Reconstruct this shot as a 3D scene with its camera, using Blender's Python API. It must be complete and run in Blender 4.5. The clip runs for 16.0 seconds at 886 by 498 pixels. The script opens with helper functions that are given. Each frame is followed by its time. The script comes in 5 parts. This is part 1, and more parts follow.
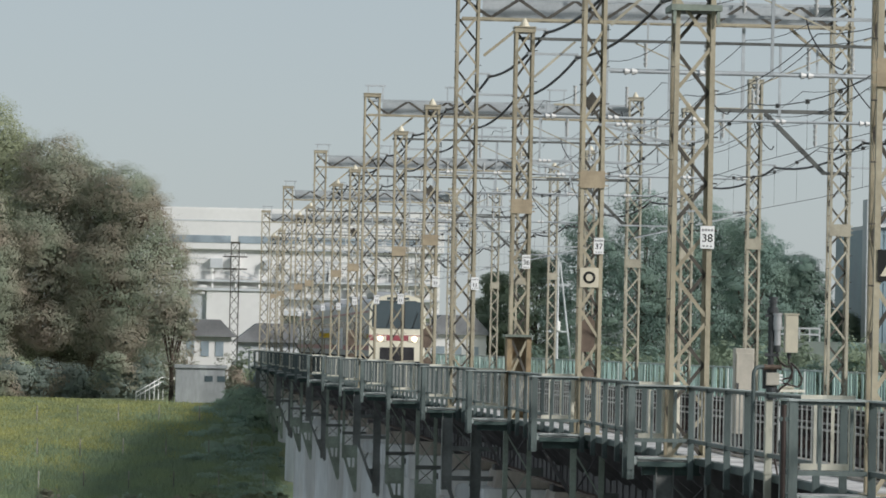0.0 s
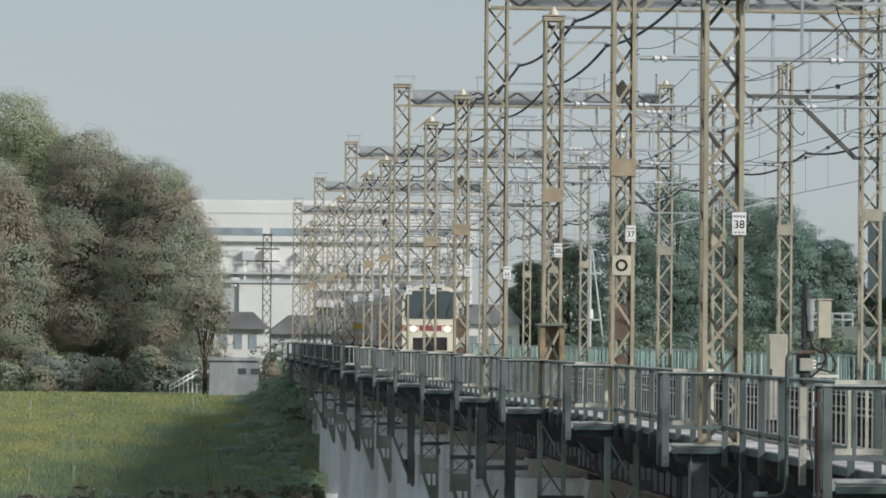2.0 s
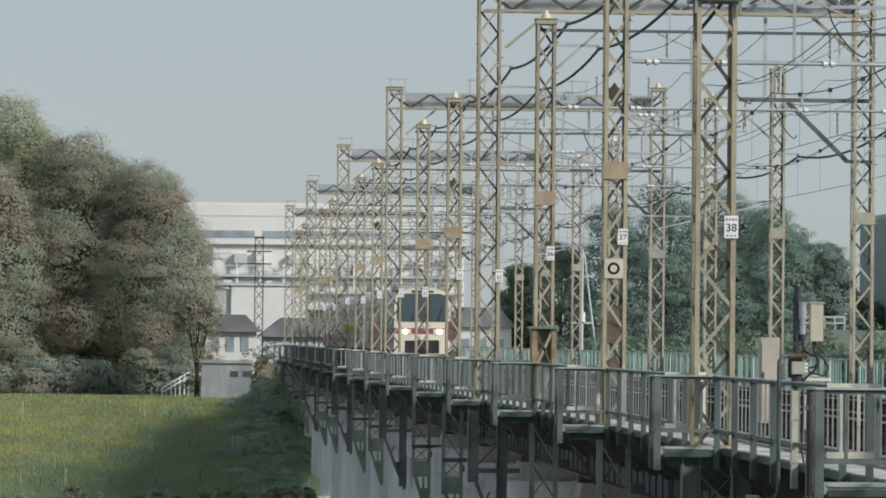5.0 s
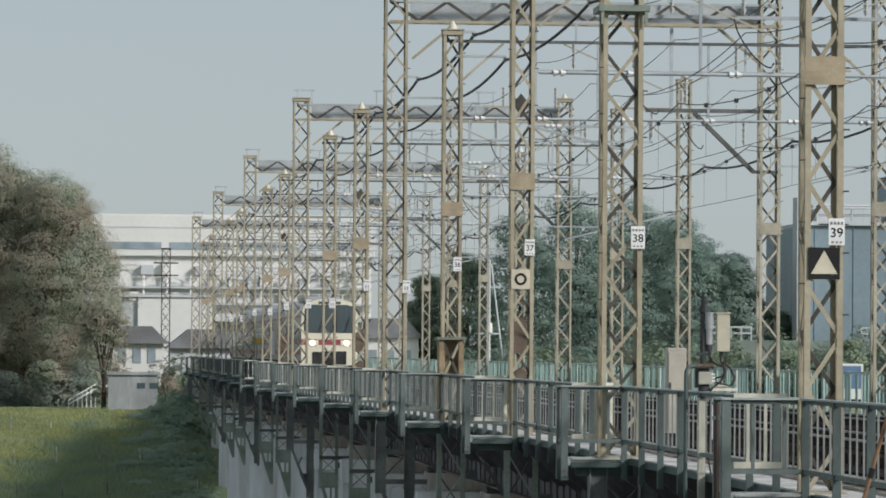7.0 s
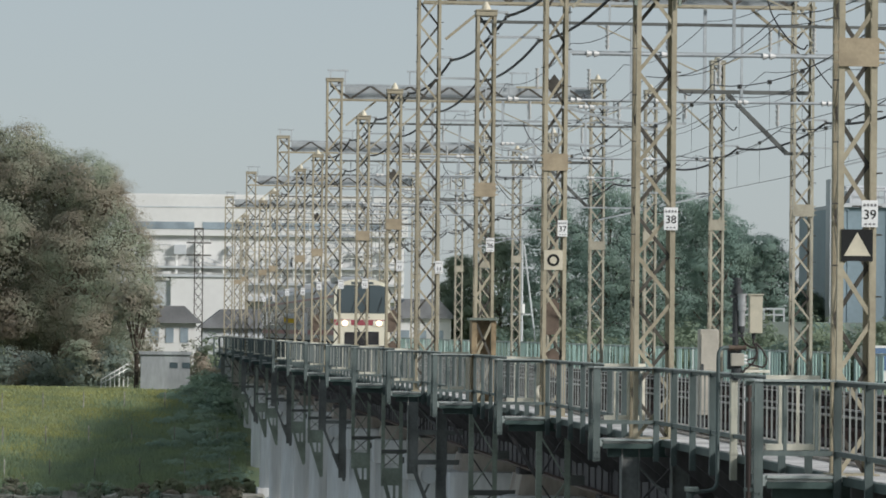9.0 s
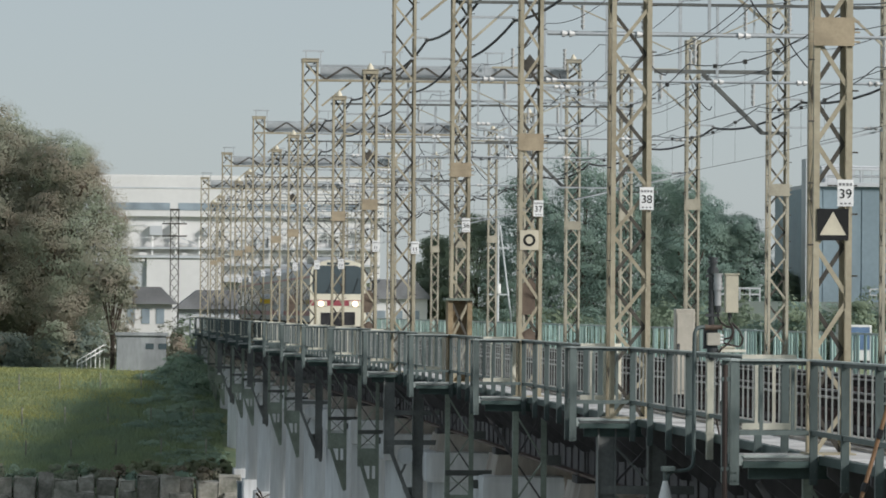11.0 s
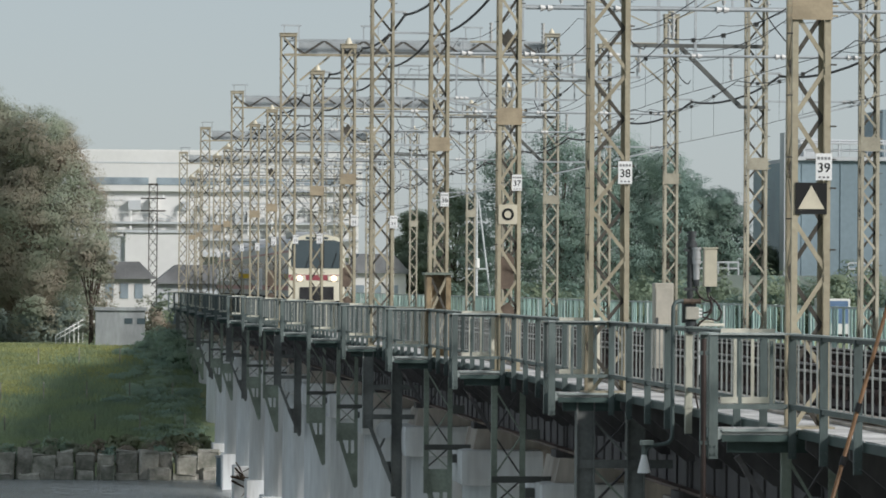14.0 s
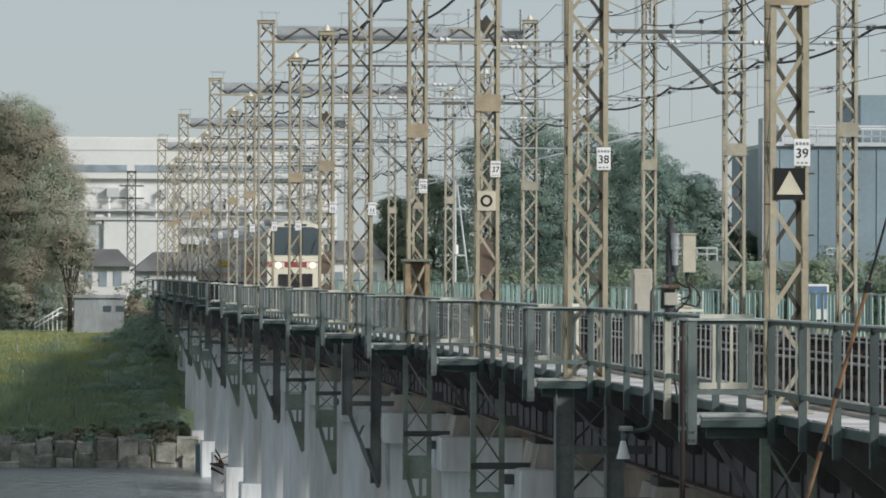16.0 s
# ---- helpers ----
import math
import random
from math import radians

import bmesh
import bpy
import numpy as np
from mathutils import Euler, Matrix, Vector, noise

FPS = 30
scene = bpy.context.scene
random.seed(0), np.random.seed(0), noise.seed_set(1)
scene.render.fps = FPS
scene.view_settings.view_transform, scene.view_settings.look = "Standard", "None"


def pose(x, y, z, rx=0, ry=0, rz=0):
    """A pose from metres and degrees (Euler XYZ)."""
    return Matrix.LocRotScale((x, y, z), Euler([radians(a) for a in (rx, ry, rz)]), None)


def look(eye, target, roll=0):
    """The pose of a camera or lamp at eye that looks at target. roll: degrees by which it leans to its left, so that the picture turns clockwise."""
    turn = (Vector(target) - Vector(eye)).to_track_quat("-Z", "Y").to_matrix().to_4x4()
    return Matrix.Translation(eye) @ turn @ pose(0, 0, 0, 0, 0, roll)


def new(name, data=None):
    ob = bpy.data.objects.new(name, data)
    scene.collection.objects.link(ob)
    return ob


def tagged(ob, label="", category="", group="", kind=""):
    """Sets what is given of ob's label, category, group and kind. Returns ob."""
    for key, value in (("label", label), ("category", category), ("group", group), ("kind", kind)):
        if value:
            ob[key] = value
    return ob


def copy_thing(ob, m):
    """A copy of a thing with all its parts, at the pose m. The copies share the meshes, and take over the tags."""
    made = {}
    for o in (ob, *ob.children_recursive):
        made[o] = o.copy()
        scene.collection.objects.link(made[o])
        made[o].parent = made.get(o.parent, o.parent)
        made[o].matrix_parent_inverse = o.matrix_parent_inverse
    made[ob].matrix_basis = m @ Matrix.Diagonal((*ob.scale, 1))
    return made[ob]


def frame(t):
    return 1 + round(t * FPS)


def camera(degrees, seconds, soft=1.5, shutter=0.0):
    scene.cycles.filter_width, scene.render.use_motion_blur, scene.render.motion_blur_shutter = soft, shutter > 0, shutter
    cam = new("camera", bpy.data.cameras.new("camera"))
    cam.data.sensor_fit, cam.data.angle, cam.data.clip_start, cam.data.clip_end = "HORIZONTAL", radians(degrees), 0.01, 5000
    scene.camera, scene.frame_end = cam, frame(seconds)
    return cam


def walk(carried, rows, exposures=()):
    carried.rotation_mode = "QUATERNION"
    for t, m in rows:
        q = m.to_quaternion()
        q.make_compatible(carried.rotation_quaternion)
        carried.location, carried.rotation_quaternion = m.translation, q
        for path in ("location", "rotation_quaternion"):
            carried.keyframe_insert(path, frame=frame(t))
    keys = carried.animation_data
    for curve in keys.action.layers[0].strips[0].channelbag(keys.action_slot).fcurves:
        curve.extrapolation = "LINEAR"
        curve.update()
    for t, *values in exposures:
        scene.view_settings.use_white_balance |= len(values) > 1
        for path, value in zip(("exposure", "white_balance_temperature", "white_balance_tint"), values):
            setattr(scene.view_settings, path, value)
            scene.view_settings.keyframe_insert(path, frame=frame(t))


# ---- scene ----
EYE = 1.72
cam = camera(12.02, 16.0, soft=1.75)
walk(cam, [
    (0, pose(0, 0, EYE, 91.3341, -1.1732, -4.0205)),
    (0.5, pose(0, 0, EYE, 91.2134, -1.0984, -3.9645)),
    (1, pose(0, 0, EYE, 91.0982, -0.5989, -3.7463)),
    (1.5, pose(0, 0, EYE, 91.1874, -0.5256, -3.7096)),
    (2, pose(0, 0, EYE, 91.1888, -0.4709, -3.5697)),
    (2.5, pose(0, 0, EYE, 90.8147, -0.4548, -3.4282)),
    (3, pose(0, 0, EYE, 91.1528, -0.4278, -3.2534)),
    (5.3, pose(0, 0, EYE, 91.2295, -0.5300, -3.8179)),
    (5.5, pose(0, 0, EYE, 91.2177, -0.4999, -3.9814)),
    (6, pose(0, 0, EYE, 91.1902, -0.3288, -4.9617)),
    (6.5, pose(0, 0, EYE, 91.2287, -0.3016, -5.0849)),
    (7, pose(0, 0, EYE, 91.3891, -0.3960, -4.9415)),
    (7.5, pose(0, 0, EYE, 91.4665, -0.6264, -4.9860)),
    (8, pose(0, 0, EYE, 91.4515, -0.6987, -4.9579)),
    (8.5, pose(0, 0, EYE, 91.1579, -0.6667, -4.8630)),
    (9, pose(0, 0, EYE, 91.1219, -0.5858, -4.5000)),
    (9.5, pose(0, 0, EYE, 91.0505, -0.5989, -4.6376)),
    (12, pose(0, 0, EYE, 90.7900, -0.3439, -4.9250)),
    (12.5, pose(0, 0, EYE, 90.7320, -0.2828, -4.9835)),
    (13, pose(0, 0, EYE, 90.5917, -0.2449, -4.9986)),
    (13.5, pose(0, 0, EYE, 90.5739, -0.2880, -5.0483)),
    (14, pose(0, 0, EYE, 90.5091, -0.3572, -5.1149)),
    (14.5, pose(0, 0, EYE, 90.4723, -0.3621, -5.2559)),
    (15, pose(0, 0, EYE, 90.2877, -0.2905, -5.3264)),
    (15.5, pose(0, 0, EYE, 90.1196, -0.3109, -5.4990)),
    (16, pose(0, 0, EYE, 90.3272, -0.1872, -5.4036)),
]
, exposures=[(0, 0.08, 6250, 10), (7, 0.03, 6250, 10), (16, 0.11, 6250, 10)])

# ---- world and light ----
world = bpy.data.worlds.new("sky")
scene.world = world
world.use_nodes = True
wn = world.node_tree.nodes
sky = wn.new("ShaderNodeTexSky")
sky.sky_type = "NISHITA"
sky.sun_disc = False
SUN_EL, SUN_AZ = 30.0, 126.0   # azimuth clockwise from +y
sky.sun_elevation = radians(SUN_EL)
sky.sun_rotation = radians(SUN_AZ)
sky.air_density, sky.dust_density, sky.ozone_density = 1.0, 0.6, 1.5
haze = wn.new("ShaderNodeMix")      # a thin even veil of high cloud over the clear sky
haze.data_type = "RGBA"
haze.inputs["Factor"].default_value = 0.82
haze.inputs["B"].default_value = (4.0, 4.4, 4.55, 1)
wn["Background"].inputs["Strength"].default_value = 0.104
world.node_tree.links.new(sky.outputs[0], haze.inputs["A"])
world.node_tree.links.new(haze.outputs["Result"], wn["Background"].inputs["Color"])

sun_data = bpy.data.lights.new("sun", "SUN")
sun_data.energy, sun_data.angle, sun_data.color = 4.1, radians(12), (0.98, 0.93, 0.88)
sun = new("sun", sun_data)
az, el = radians(SUN_AZ), radians(SUN_EL)
sun_from = Vector((math.sin(az) * math.cos(el), math.cos(az) * math.cos(el), math.sin(el)))
sun.matrix_world = look(sun_from * 100, (0, 0, 0))


# ---- materials ----
def mat(name, col, rough=0.7, metal=0.0, scale=3.0, var=0.25, bump=0.0, fine=40.0, col2=None, per=0.0, spec=0.3, streak=1.0):
    """A surface with broad stains and fine grain, in metres."""
    m = bpy.data.materials.new(name)
    m.use_nodes = True
    nt = m.node_tree
    n, l = nt.nodes, nt.links
    b = n["Principled BSDF"]
    b.inputs["Roughness"].default_value = rough
    b.inputs["Metallic"].default_value = metal
    b.inputs["Specular IOR Level"].default_value = spec
    geo = n.new("ShaderNodeNewGeometry")
    n1, n2 = n.new("ShaderNodeTexNoise"), n.new("ShaderNodeTexNoise")
    for tex, s in ((n1, scale), (n2, fine)):
        tex.inputs["Scale"].default_value = s
        tex.inputs["Detail"].default_value = 4
        mp = n.new("ShaderNodeMapping")     # stains run down upright faces
        mp.inputs["Scale"].default_value = (1, 1, streak)
        l.new(geo.outputs["Position"], mp.inputs["Vector"])
        l.new(mp.outputs["Vector"], tex.inputs["Vector"])
    c2 = col2 or tuple(c * (1 - 2 * var) for c in col)
    ramp = n.new("ShaderNodeValToRGB")
    ramp.color_ramp.elements[0].position, ramp.color_ramp.elements[1].position = 0.35, 0.62
    ramp.color_ramp.elements[0].color, ramp.color_ramp.elements[1].color = (*c2, 1), (*col, 1)
    l.new(n1.outputs["Fac"], ramp.inputs["Fac"])
    hsv = n.new("ShaderNodeHueSaturation")
    l.new(ramp.outputs["Color"], hsv.inputs["Color"])
    mr = n.new("ShaderNodeMapRange")
    mr.inputs["From Min"].default_value, mr.inputs["From Max"].default_value = 0.3, 0.7
    mr.inputs["To Min"].default_value, mr.inputs["To Max"].default_value = 1 - var * 0.6, 1 + var * 0.6
    l.new(n2.outputs["Fac"], mr.inputs["Value"])
    val = mr.outputs["Result"]
    if per:
        oi = n.new("ShaderNodeObjectInfo")
        add = n.new("ShaderNodeMath")
        add.operation = "MULTIPLY_ADD"
        l.new(oi.outputs["Random"], add.inputs[0])
        add.inputs[1].default_value = per
        l.new(val, add.inputs[2])
        sub = n.new("ShaderNodeMath")
        sub.operation = "SUBTRACT"
        l.new(add.outputs[0], sub.inputs[0])
        sub.inputs[1].default_value = per / 2
        val = sub.outputs[0]
    l.new(val, hsv.inputs["Value"])
    l.new(hsv.outputs["Color"], b.inputs["Base Color"])
    if bump:
        bp = n.new("ShaderNodeBump")
        bp.inputs["Strength"].default_value = bump
        bp.inputs["Distance"].default_value = 0.02
        l.new(n2.outputs["Fac"], bp.inputs["Height"])
        l.new(bp.outputs["Normal"], b.inputs["Normal"])
    return m


def leaf_mat(name, col, col2, per_leaf=0.5):
    m = bpy.data.materials.new(name)
    m.use_nodes = True
    nt = m.node_tree
    n, l = nt.nodes, nt.links
    b = n["Principled BSDF"]
    b.inputs["Roughness"].default_value = 0.9
    b.inputs["Specular IOR Level"].default_value = 0.05
    geo = n.new("ShaderNodeNewGeometry")
    tex = n.new("ShaderNodeTexNoise")
    tex.inputs["Scale"].default_value = 0.28
    tex.inputs["Detail"].default_value = 3
    l.new(geo.outputs["Position"], tex.inputs["Vector"])
    ramp = n.new("ShaderNodeValToRGB")
    ramp.color_ramp.elements[0].position, ramp.color_ramp.elements[1].position = 0.38, 0.62
    ramp.color_ramp.elements[0].color, ramp.color_ramp.elements[1].color = (*col2, 1), (*col, 1)
    l.new(tex.outputs["Fac"], ramp.inputs["Fac"])
    hsv = n.new("ShaderNodeHueSaturation")
    mr = n.new("ShaderNodeMapRange")
    mr.inputs["To Min"].default_value, mr.inputs["To Max"].default_value = 1 - per_leaf, 1 + per_leaf
    l.new(geo.outputs["Random Per Island"], mr.inputs["Value"])
    l.new(mr.outputs["Result"], hsv.inputs["Value"])
    l.new(ramp.outputs["Color"], hsv.inputs["Color"])
    l.new(hsv.outputs["Color"], b.inputs["Base Color"])
    tr = n.new("ShaderNodeBsdfTranslucent")
    l.new(hsv.outputs["Color"], tr.inputs["Color"])
    mix = n.new("ShaderNodeMixShader")
    mix.inputs["Fac"].default_value = 0.5
    l.new(b.outputs[0], mix.inputs[1])
    l.new(tr.outputs[0], mix.inputs[2])
    l.new(mix.outputs[0], n["Material Output"].inputs["Surface"])
    return m


M_MAST = mat("tan_painted_steel", (0.385, 0.345, 0.25), 0.6, 0.0, 1.2, 0.16, 0.1, 14, col2=(0.29, 0.255, 0.18), per=0.2)
# Dark steel parts; also stands for shade on the rear lattices.
M_MASTDK = mat("dark_and_shaded_steel", (0.085, 0.078, 0.065), 0.6, 0.0, 2.0, 0.2, 0.1, 20)
M_MASTR = mat("pale_tan_painted_steel", (0.42, 0.39, 0.30), 0.6, 0.0, 1.2, 0.15, 0.1, 14)
M_PLATE = mat("ochre_gusset_paint", (0.40, 0.33, 0.225), 0.6, 0.0, 3.0, 0.12, 0.1, 25)
M_BASE = mat("brown_rusted_paint", (0.31, 0.235, 0.14), 0.7, 0.0, 3.0, 0.2, 0.15, 25)
M_GREYBEAM = mat("galvanised_truss", (0.43, 0.46, 0.47), 0.45, 0.1, 1.0, 0.12, 0.1, 14)
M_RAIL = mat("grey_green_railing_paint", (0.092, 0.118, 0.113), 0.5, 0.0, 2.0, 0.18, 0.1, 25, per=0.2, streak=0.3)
# Paler than the rails below: sky light on top put into the colour.
M_RAILTOP = mat("lit_tone_top_edge", (0.36, 0.40, 0.38), 0.35, 0.0, 2.0, 0.15, 0.0, 25, spec=0.5)
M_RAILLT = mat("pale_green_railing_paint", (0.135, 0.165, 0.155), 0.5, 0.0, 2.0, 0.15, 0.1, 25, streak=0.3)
M_PICKET = mat("pale_picket_paint", (0.25, 0.265, 0.25), 0.5, 0.0, 2.0, 0.12, 0.0, 25)
M_CREAM = mat("cream_white_gate_paint", (0.80, 0.77, 0.64), 0.5, 0.0, 2.0, 0.08, 0.0, 25)
M_DECK = mat("worn_concrete_walkway", (0.56, 0.55, 0.53), 0.8, 0.0, 1.1, 0.2, 0.3, 9, col2=(0.32, 0.315, 0.30), per=0.3)
M_EDGE = mat("green_edge_steel", (0.06, 0.09, 0.082), 0.55, 0.0, 1.5, 0.15, 0.1, 20)
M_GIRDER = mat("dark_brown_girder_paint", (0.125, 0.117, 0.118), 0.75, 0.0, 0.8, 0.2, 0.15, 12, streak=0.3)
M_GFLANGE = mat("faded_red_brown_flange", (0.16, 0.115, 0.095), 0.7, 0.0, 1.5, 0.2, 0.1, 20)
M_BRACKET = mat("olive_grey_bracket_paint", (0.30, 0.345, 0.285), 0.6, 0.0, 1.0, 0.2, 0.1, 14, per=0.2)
M_BRACKETDK = mat("dark_grey_beam_paint", (0.13, 0.135, 0.125), 0.6, 0.0, 1.0, 0.2)
M_BROWNPIPE = mat("brown_pipe_paint", (0.05, 0.036, 0.031), 0.5, 0.0, 2.0, 0.2)
M_PIER = mat("pale_grey_pier_concrete", (0.70, 0.72, 0.72), 0.85, 0.0, 0.9, 0.14, 0.3, 7, col2=(0.54, 0.54, 0.52), streak=0.12)
M_PIERCAP = mat("stained_cap_concrete", (0.47, 0.43, 0.38), 0.85, 0.0, 1.3, 0.2, 0.3, 9, col2=(0.30, 0.26, 0.22), streak=0.25)
M_BED = mat("dark_track_deck", (0.022, 0.019, 0.019), 0.9, 0.0, 0.8, 0.2, 0.4, 10, spec=0.05)
M_TIE = mat("creosoted_sleeper", (0.035, 0.027, 0.025), 0.9, 0.0, 2.0, 0.3, 0.4, 14, spec=0.05)
M_STEEL = mat("worn_rail_steel", (0.40, 0.38, 0.36), 0.35, 0.6, 2.0, 0.15, 0.0, 30)
M_RAILWEB = mat("rusted_rail_web", (0.05, 0.038, 0.034), 0.85, 0.0, 2.0, 0.2, 0.0, 30, spec=0.1)
M_FENCE = mat("mint_green_panel", (0.46, 0.66, 0.58), 0.4, 0.0, 0.6, 0.12, 0.0, 9, per=0.5)
M_FENCEPOST = mat("pale_fence_post", (0.55, 0.62, 0.58), 0.5, 0.0, 1.0, 0.1, 0.0, 12)
M_WIRE = mat("black_cable", (0.03, 0.03, 0.032), 0.55, 0.0, 3.0, 0.1)
M_CWIRE = mat("oxidised_copper_wire", (0.08, 0.08, 0.075), 0.5, 0.5, 3.0, 0.1)
M_INSUL = mat("white_porcelain", (0.50, 0.50, 0.48), 0.4, 0.0, 3.0, 0.04, spec=0.5)
M_WHITE = mat("white_enamel", (0.80, 0.80, 0.78), 0.4, 0.0, 3.0, 0.05)
M_BEIGE = mat("beige_enamel", (0.62, 0.57, 0.44), 0.45, 0.0, 3.0, 0.08)
M_BLACK = mat("black_enamel", (0.02, 0.02, 0.02), 0.4, 0.0, 3.0, 0.1)
M_GREYINK = mat("faded_grey_ink", (0.22, 0.22, 0.22), 0.5, 0.0, 3.0, 0.1)
M_YELLOW = mat("yellow_enamel", (0.75, 0.5, 0.04), 0.45, 0.0, 3.0, 0.05)
M_CABINET = mat("ivory_cabinet_paint", (0.47, 0.44, 0.37), 0.45, 0.0, 2.0, 0.08, 0.0, 20)
M_DEVICE = mat("slate_grey_device_casing", (0.085, 0.09, 0.092), 0.45, 0.2, 4.0, 0.2, 0.0, 30)
M_SILVER = mat("brushed_metal", (0.5, 0.5, 0.5), 0.35, 0.4, 4.0, 0.08)
M_BAMBOO = mat("brown_bamboo", (0.17, 0.095, 0.045), 0.5, 0.0, 5.0, 0.2, 0.0, 30)
M_TRAINW = mat("ivory_train_paint", (0.76, 0.72, 0.57), 0.3, 0.0, 0.6, 0.04, spec=0.5)
M_TRAINR = mat("crimson_stripe", (0.33, 0.085, 0.10), 0.3, 0.0, 1.0, 0.05, spec=0.5)
M_TRAINS = mat("stainless_car_side", (0.45, 0.46, 0.47), 0.35, 0.6, 0.8, 0.08)
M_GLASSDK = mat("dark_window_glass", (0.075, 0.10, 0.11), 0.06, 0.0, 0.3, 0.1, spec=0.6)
# Sky reflection is put into the pale base colour of the far windows.
M_GLASSFAR = mat("sky_toned_glass", (0.30, 0.36, 0.40), 0.12, 0.0, 0.3, 0.2, spec=0.6)
M_UNDER = mat("underframe_grime", (0.04, 0.04, 0.042), 0.8, 0.0, 2.0, 0.2)
M_TRUNK = mat("bark", (0.12, 0.095, 0.075), 0.9, 0.0, 2.0, 0.2, 0.4, 12)
# Leaf colours are paled and greyed; distance haze is put into them.
M_LEAF_A = leaf_mat("hazed_olive_foliage", (0.325, 0.365, 0.275), (0.375, 0.325, 0.26), 0.06)
M_LEAF_B = leaf_mat("hazed_pale_green_foliage", (0.37, 0.40, 0.25), (0.32, 0.345, 0.235), 0.08)
M_LEAF_C = leaf_mat("hazed_green_foliage", (0.27, 0.355, 0.295), (0.22, 0.305, 0.265), 0.06)
M_LEAF_E = leaf_mat("hazed_ivy_foliage", (0.36, 0.45, 0.335), (0.31, 0.41, 0.33), 0.06)
M_LEAF_D = leaf_mat("hazed_shrub_foliage", (0.275, 0.325, 0.225), (0.23, 0.29, 0.215), 0.08)
M_LEAF_F = leaf_mat("hazed_undergrowth_foliage", (0.28, 0.335, 0.29), (0.265, 0.30, 0.265), 0.06)
# Lit and shaded grass tones; the long grass is also paled for haze.
M_GRASSBLADE = leaf_mat("lit_tone_crest_grass", (0.42, 0.42, 0.175), (0.32, 0.355, 0.185), 0.08)
M_GRASSLONG = leaf_mat("shade_tone_long_grass", (0.32, 0.385, 0.225), (0.265, 0.335, 0.225), 0.1)
M_WALLW = mat("white_cladding", (0.68, 0.675, 0.65), 0.6, 0.0, 0.08, 0.04, 0.0, 1.5)
M_WALLG = mat("pale_grey_render", (0.52, 0.54, 0.55), 0.75, 0.0, 0.12, 0.08, 0.0, 2)
M_WALLB = mat("blue_grey_cladding", (0.23, 0.30, 0.335), 0.6, 0.0, 0.1, 0.1, 0.0, 2)
M_ROOF = mat("dark_tile_roof", (0.21, 0.215, 0.22), 0.7, 0.0, 0.5, 0.15, 0.0, 6)
M_STONE = mat("weathered_bank_concrete", (0.40, 0.38, 0.33), 0.9, 0.0, 0.9, 0.3, 0.5, 5, col2=(0.17, 0.175, 0.14), per=0.5)
M_HUT = mat("hut_concrete", (0.34, 0.36, 0.36), 0.8, 0.0, 0.6, 0.16, 0.2, 5, streak=0.3)


# ---- mesh helpers ----
def box(bm, x0, x1, y0, y1, z0, z1, bevel=0.0):
    r = bmesh.ops.create_cube(bm, size=1.0)
    bmesh.ops.scale(bm, vec=(abs(x1 - x0), abs(y1 - y0), abs(z1 - z0)), verts=r["verts"])
    bmesh.ops.translate(bm, vec=((x0 + x1) / 2, (y0 + y1) / 2, (z0 + z1) / 2), verts=r["verts"])
    if bevel:
        es = list({e for v in r["verts"] for e in v.link_edges})
        bmesh.ops.bevel(bm, geom=es, offset=bevel, segments=2, affect="EDGES", profile=0.7)


def bar(bm, p, q, w, h=None):
    """A square bar from p to q."""
    p, q = Vector(p), Vector(q)
    h = h or w
    d = q - p
    m = Matrix.Translation((p + q) / 2) @ d.to_track_quat("Z", "Y").to_matrix().to_4x4() @ Matrix.Diagonal((w, h, d.length, 1))
    bmesh.ops.create_cube(bm, size=1.0, matrix=m)


def angle_bar(bm, p, q, w, t, sx, sy):
    """An L-section along z, its corner at p, its legs towards sx and sy."""
    x, y = p[0], p[1]
    box(bm, x, x + sx * w, y, y + sy * t, p[2], q[2])
    box(bm, x, x + sx * t, y + sy * t, y + sy * w, p[2], q[2])


def rod(bm, p, q, r, seg=10, r2=None):
    p, q = Vector(p), Vector(q)
    d = q - p
    m = Matrix.Translation((p + q) / 2) @ d.to_track_quat("Z", "Y").to_matrix().to_4x4()
    bmesh.ops.create_cone(bm, cap_ends=True, segments=seg, radius1=r, radius2=r if r2 is None else r2, depth=d.length, matrix=m)


def prism(bm, pts, y0, y1):
    """Extrude an outline in x, z along y."""
    a = [bm.verts.new((x, y0, z)) for x, z in pts]
    b = [bm.verts.new((x, y1, z)) for x, z in pts]
    bm.faces.new(a)
    bm.faces.new(b[::-1])
    for i in range(len(pts)):
        j = (i + 1) % len(pts)
        bm.faces.new((a[j], a[i], b[i], b[j]))
    bmesh.ops.recalc_face_normals(bm, faces=bm.faces[:])


def part(name, bm, material, parent=None, label="", smooth=False):
    me = bpy.data.meshes.new(name)
    bm.to_mesh(me)
    bm.free()
    me.materials.append(material)
    if smooth:
        for p in me.polygons:
            p.use_smooth = True
    ob = new(name, me)
    if parent is not None:
        ob.parent = parent
    if label:
        ob["label"] = label
    return ob


def share(name, ob, parent, m):
    """Another piece on the same mesh."""
    o = new(name, ob.data)
    o.parent = parent
    o.matrix_basis = m
    return o


def thing(name, label, category, group="", kind="", at=(0, 0, 0)):
    ob = new(name)
    ob.location = at
    ob.empty_display_size = 0.3
    return tagged(ob, label, category, group, kind)


def B():
    return bmesh.new()


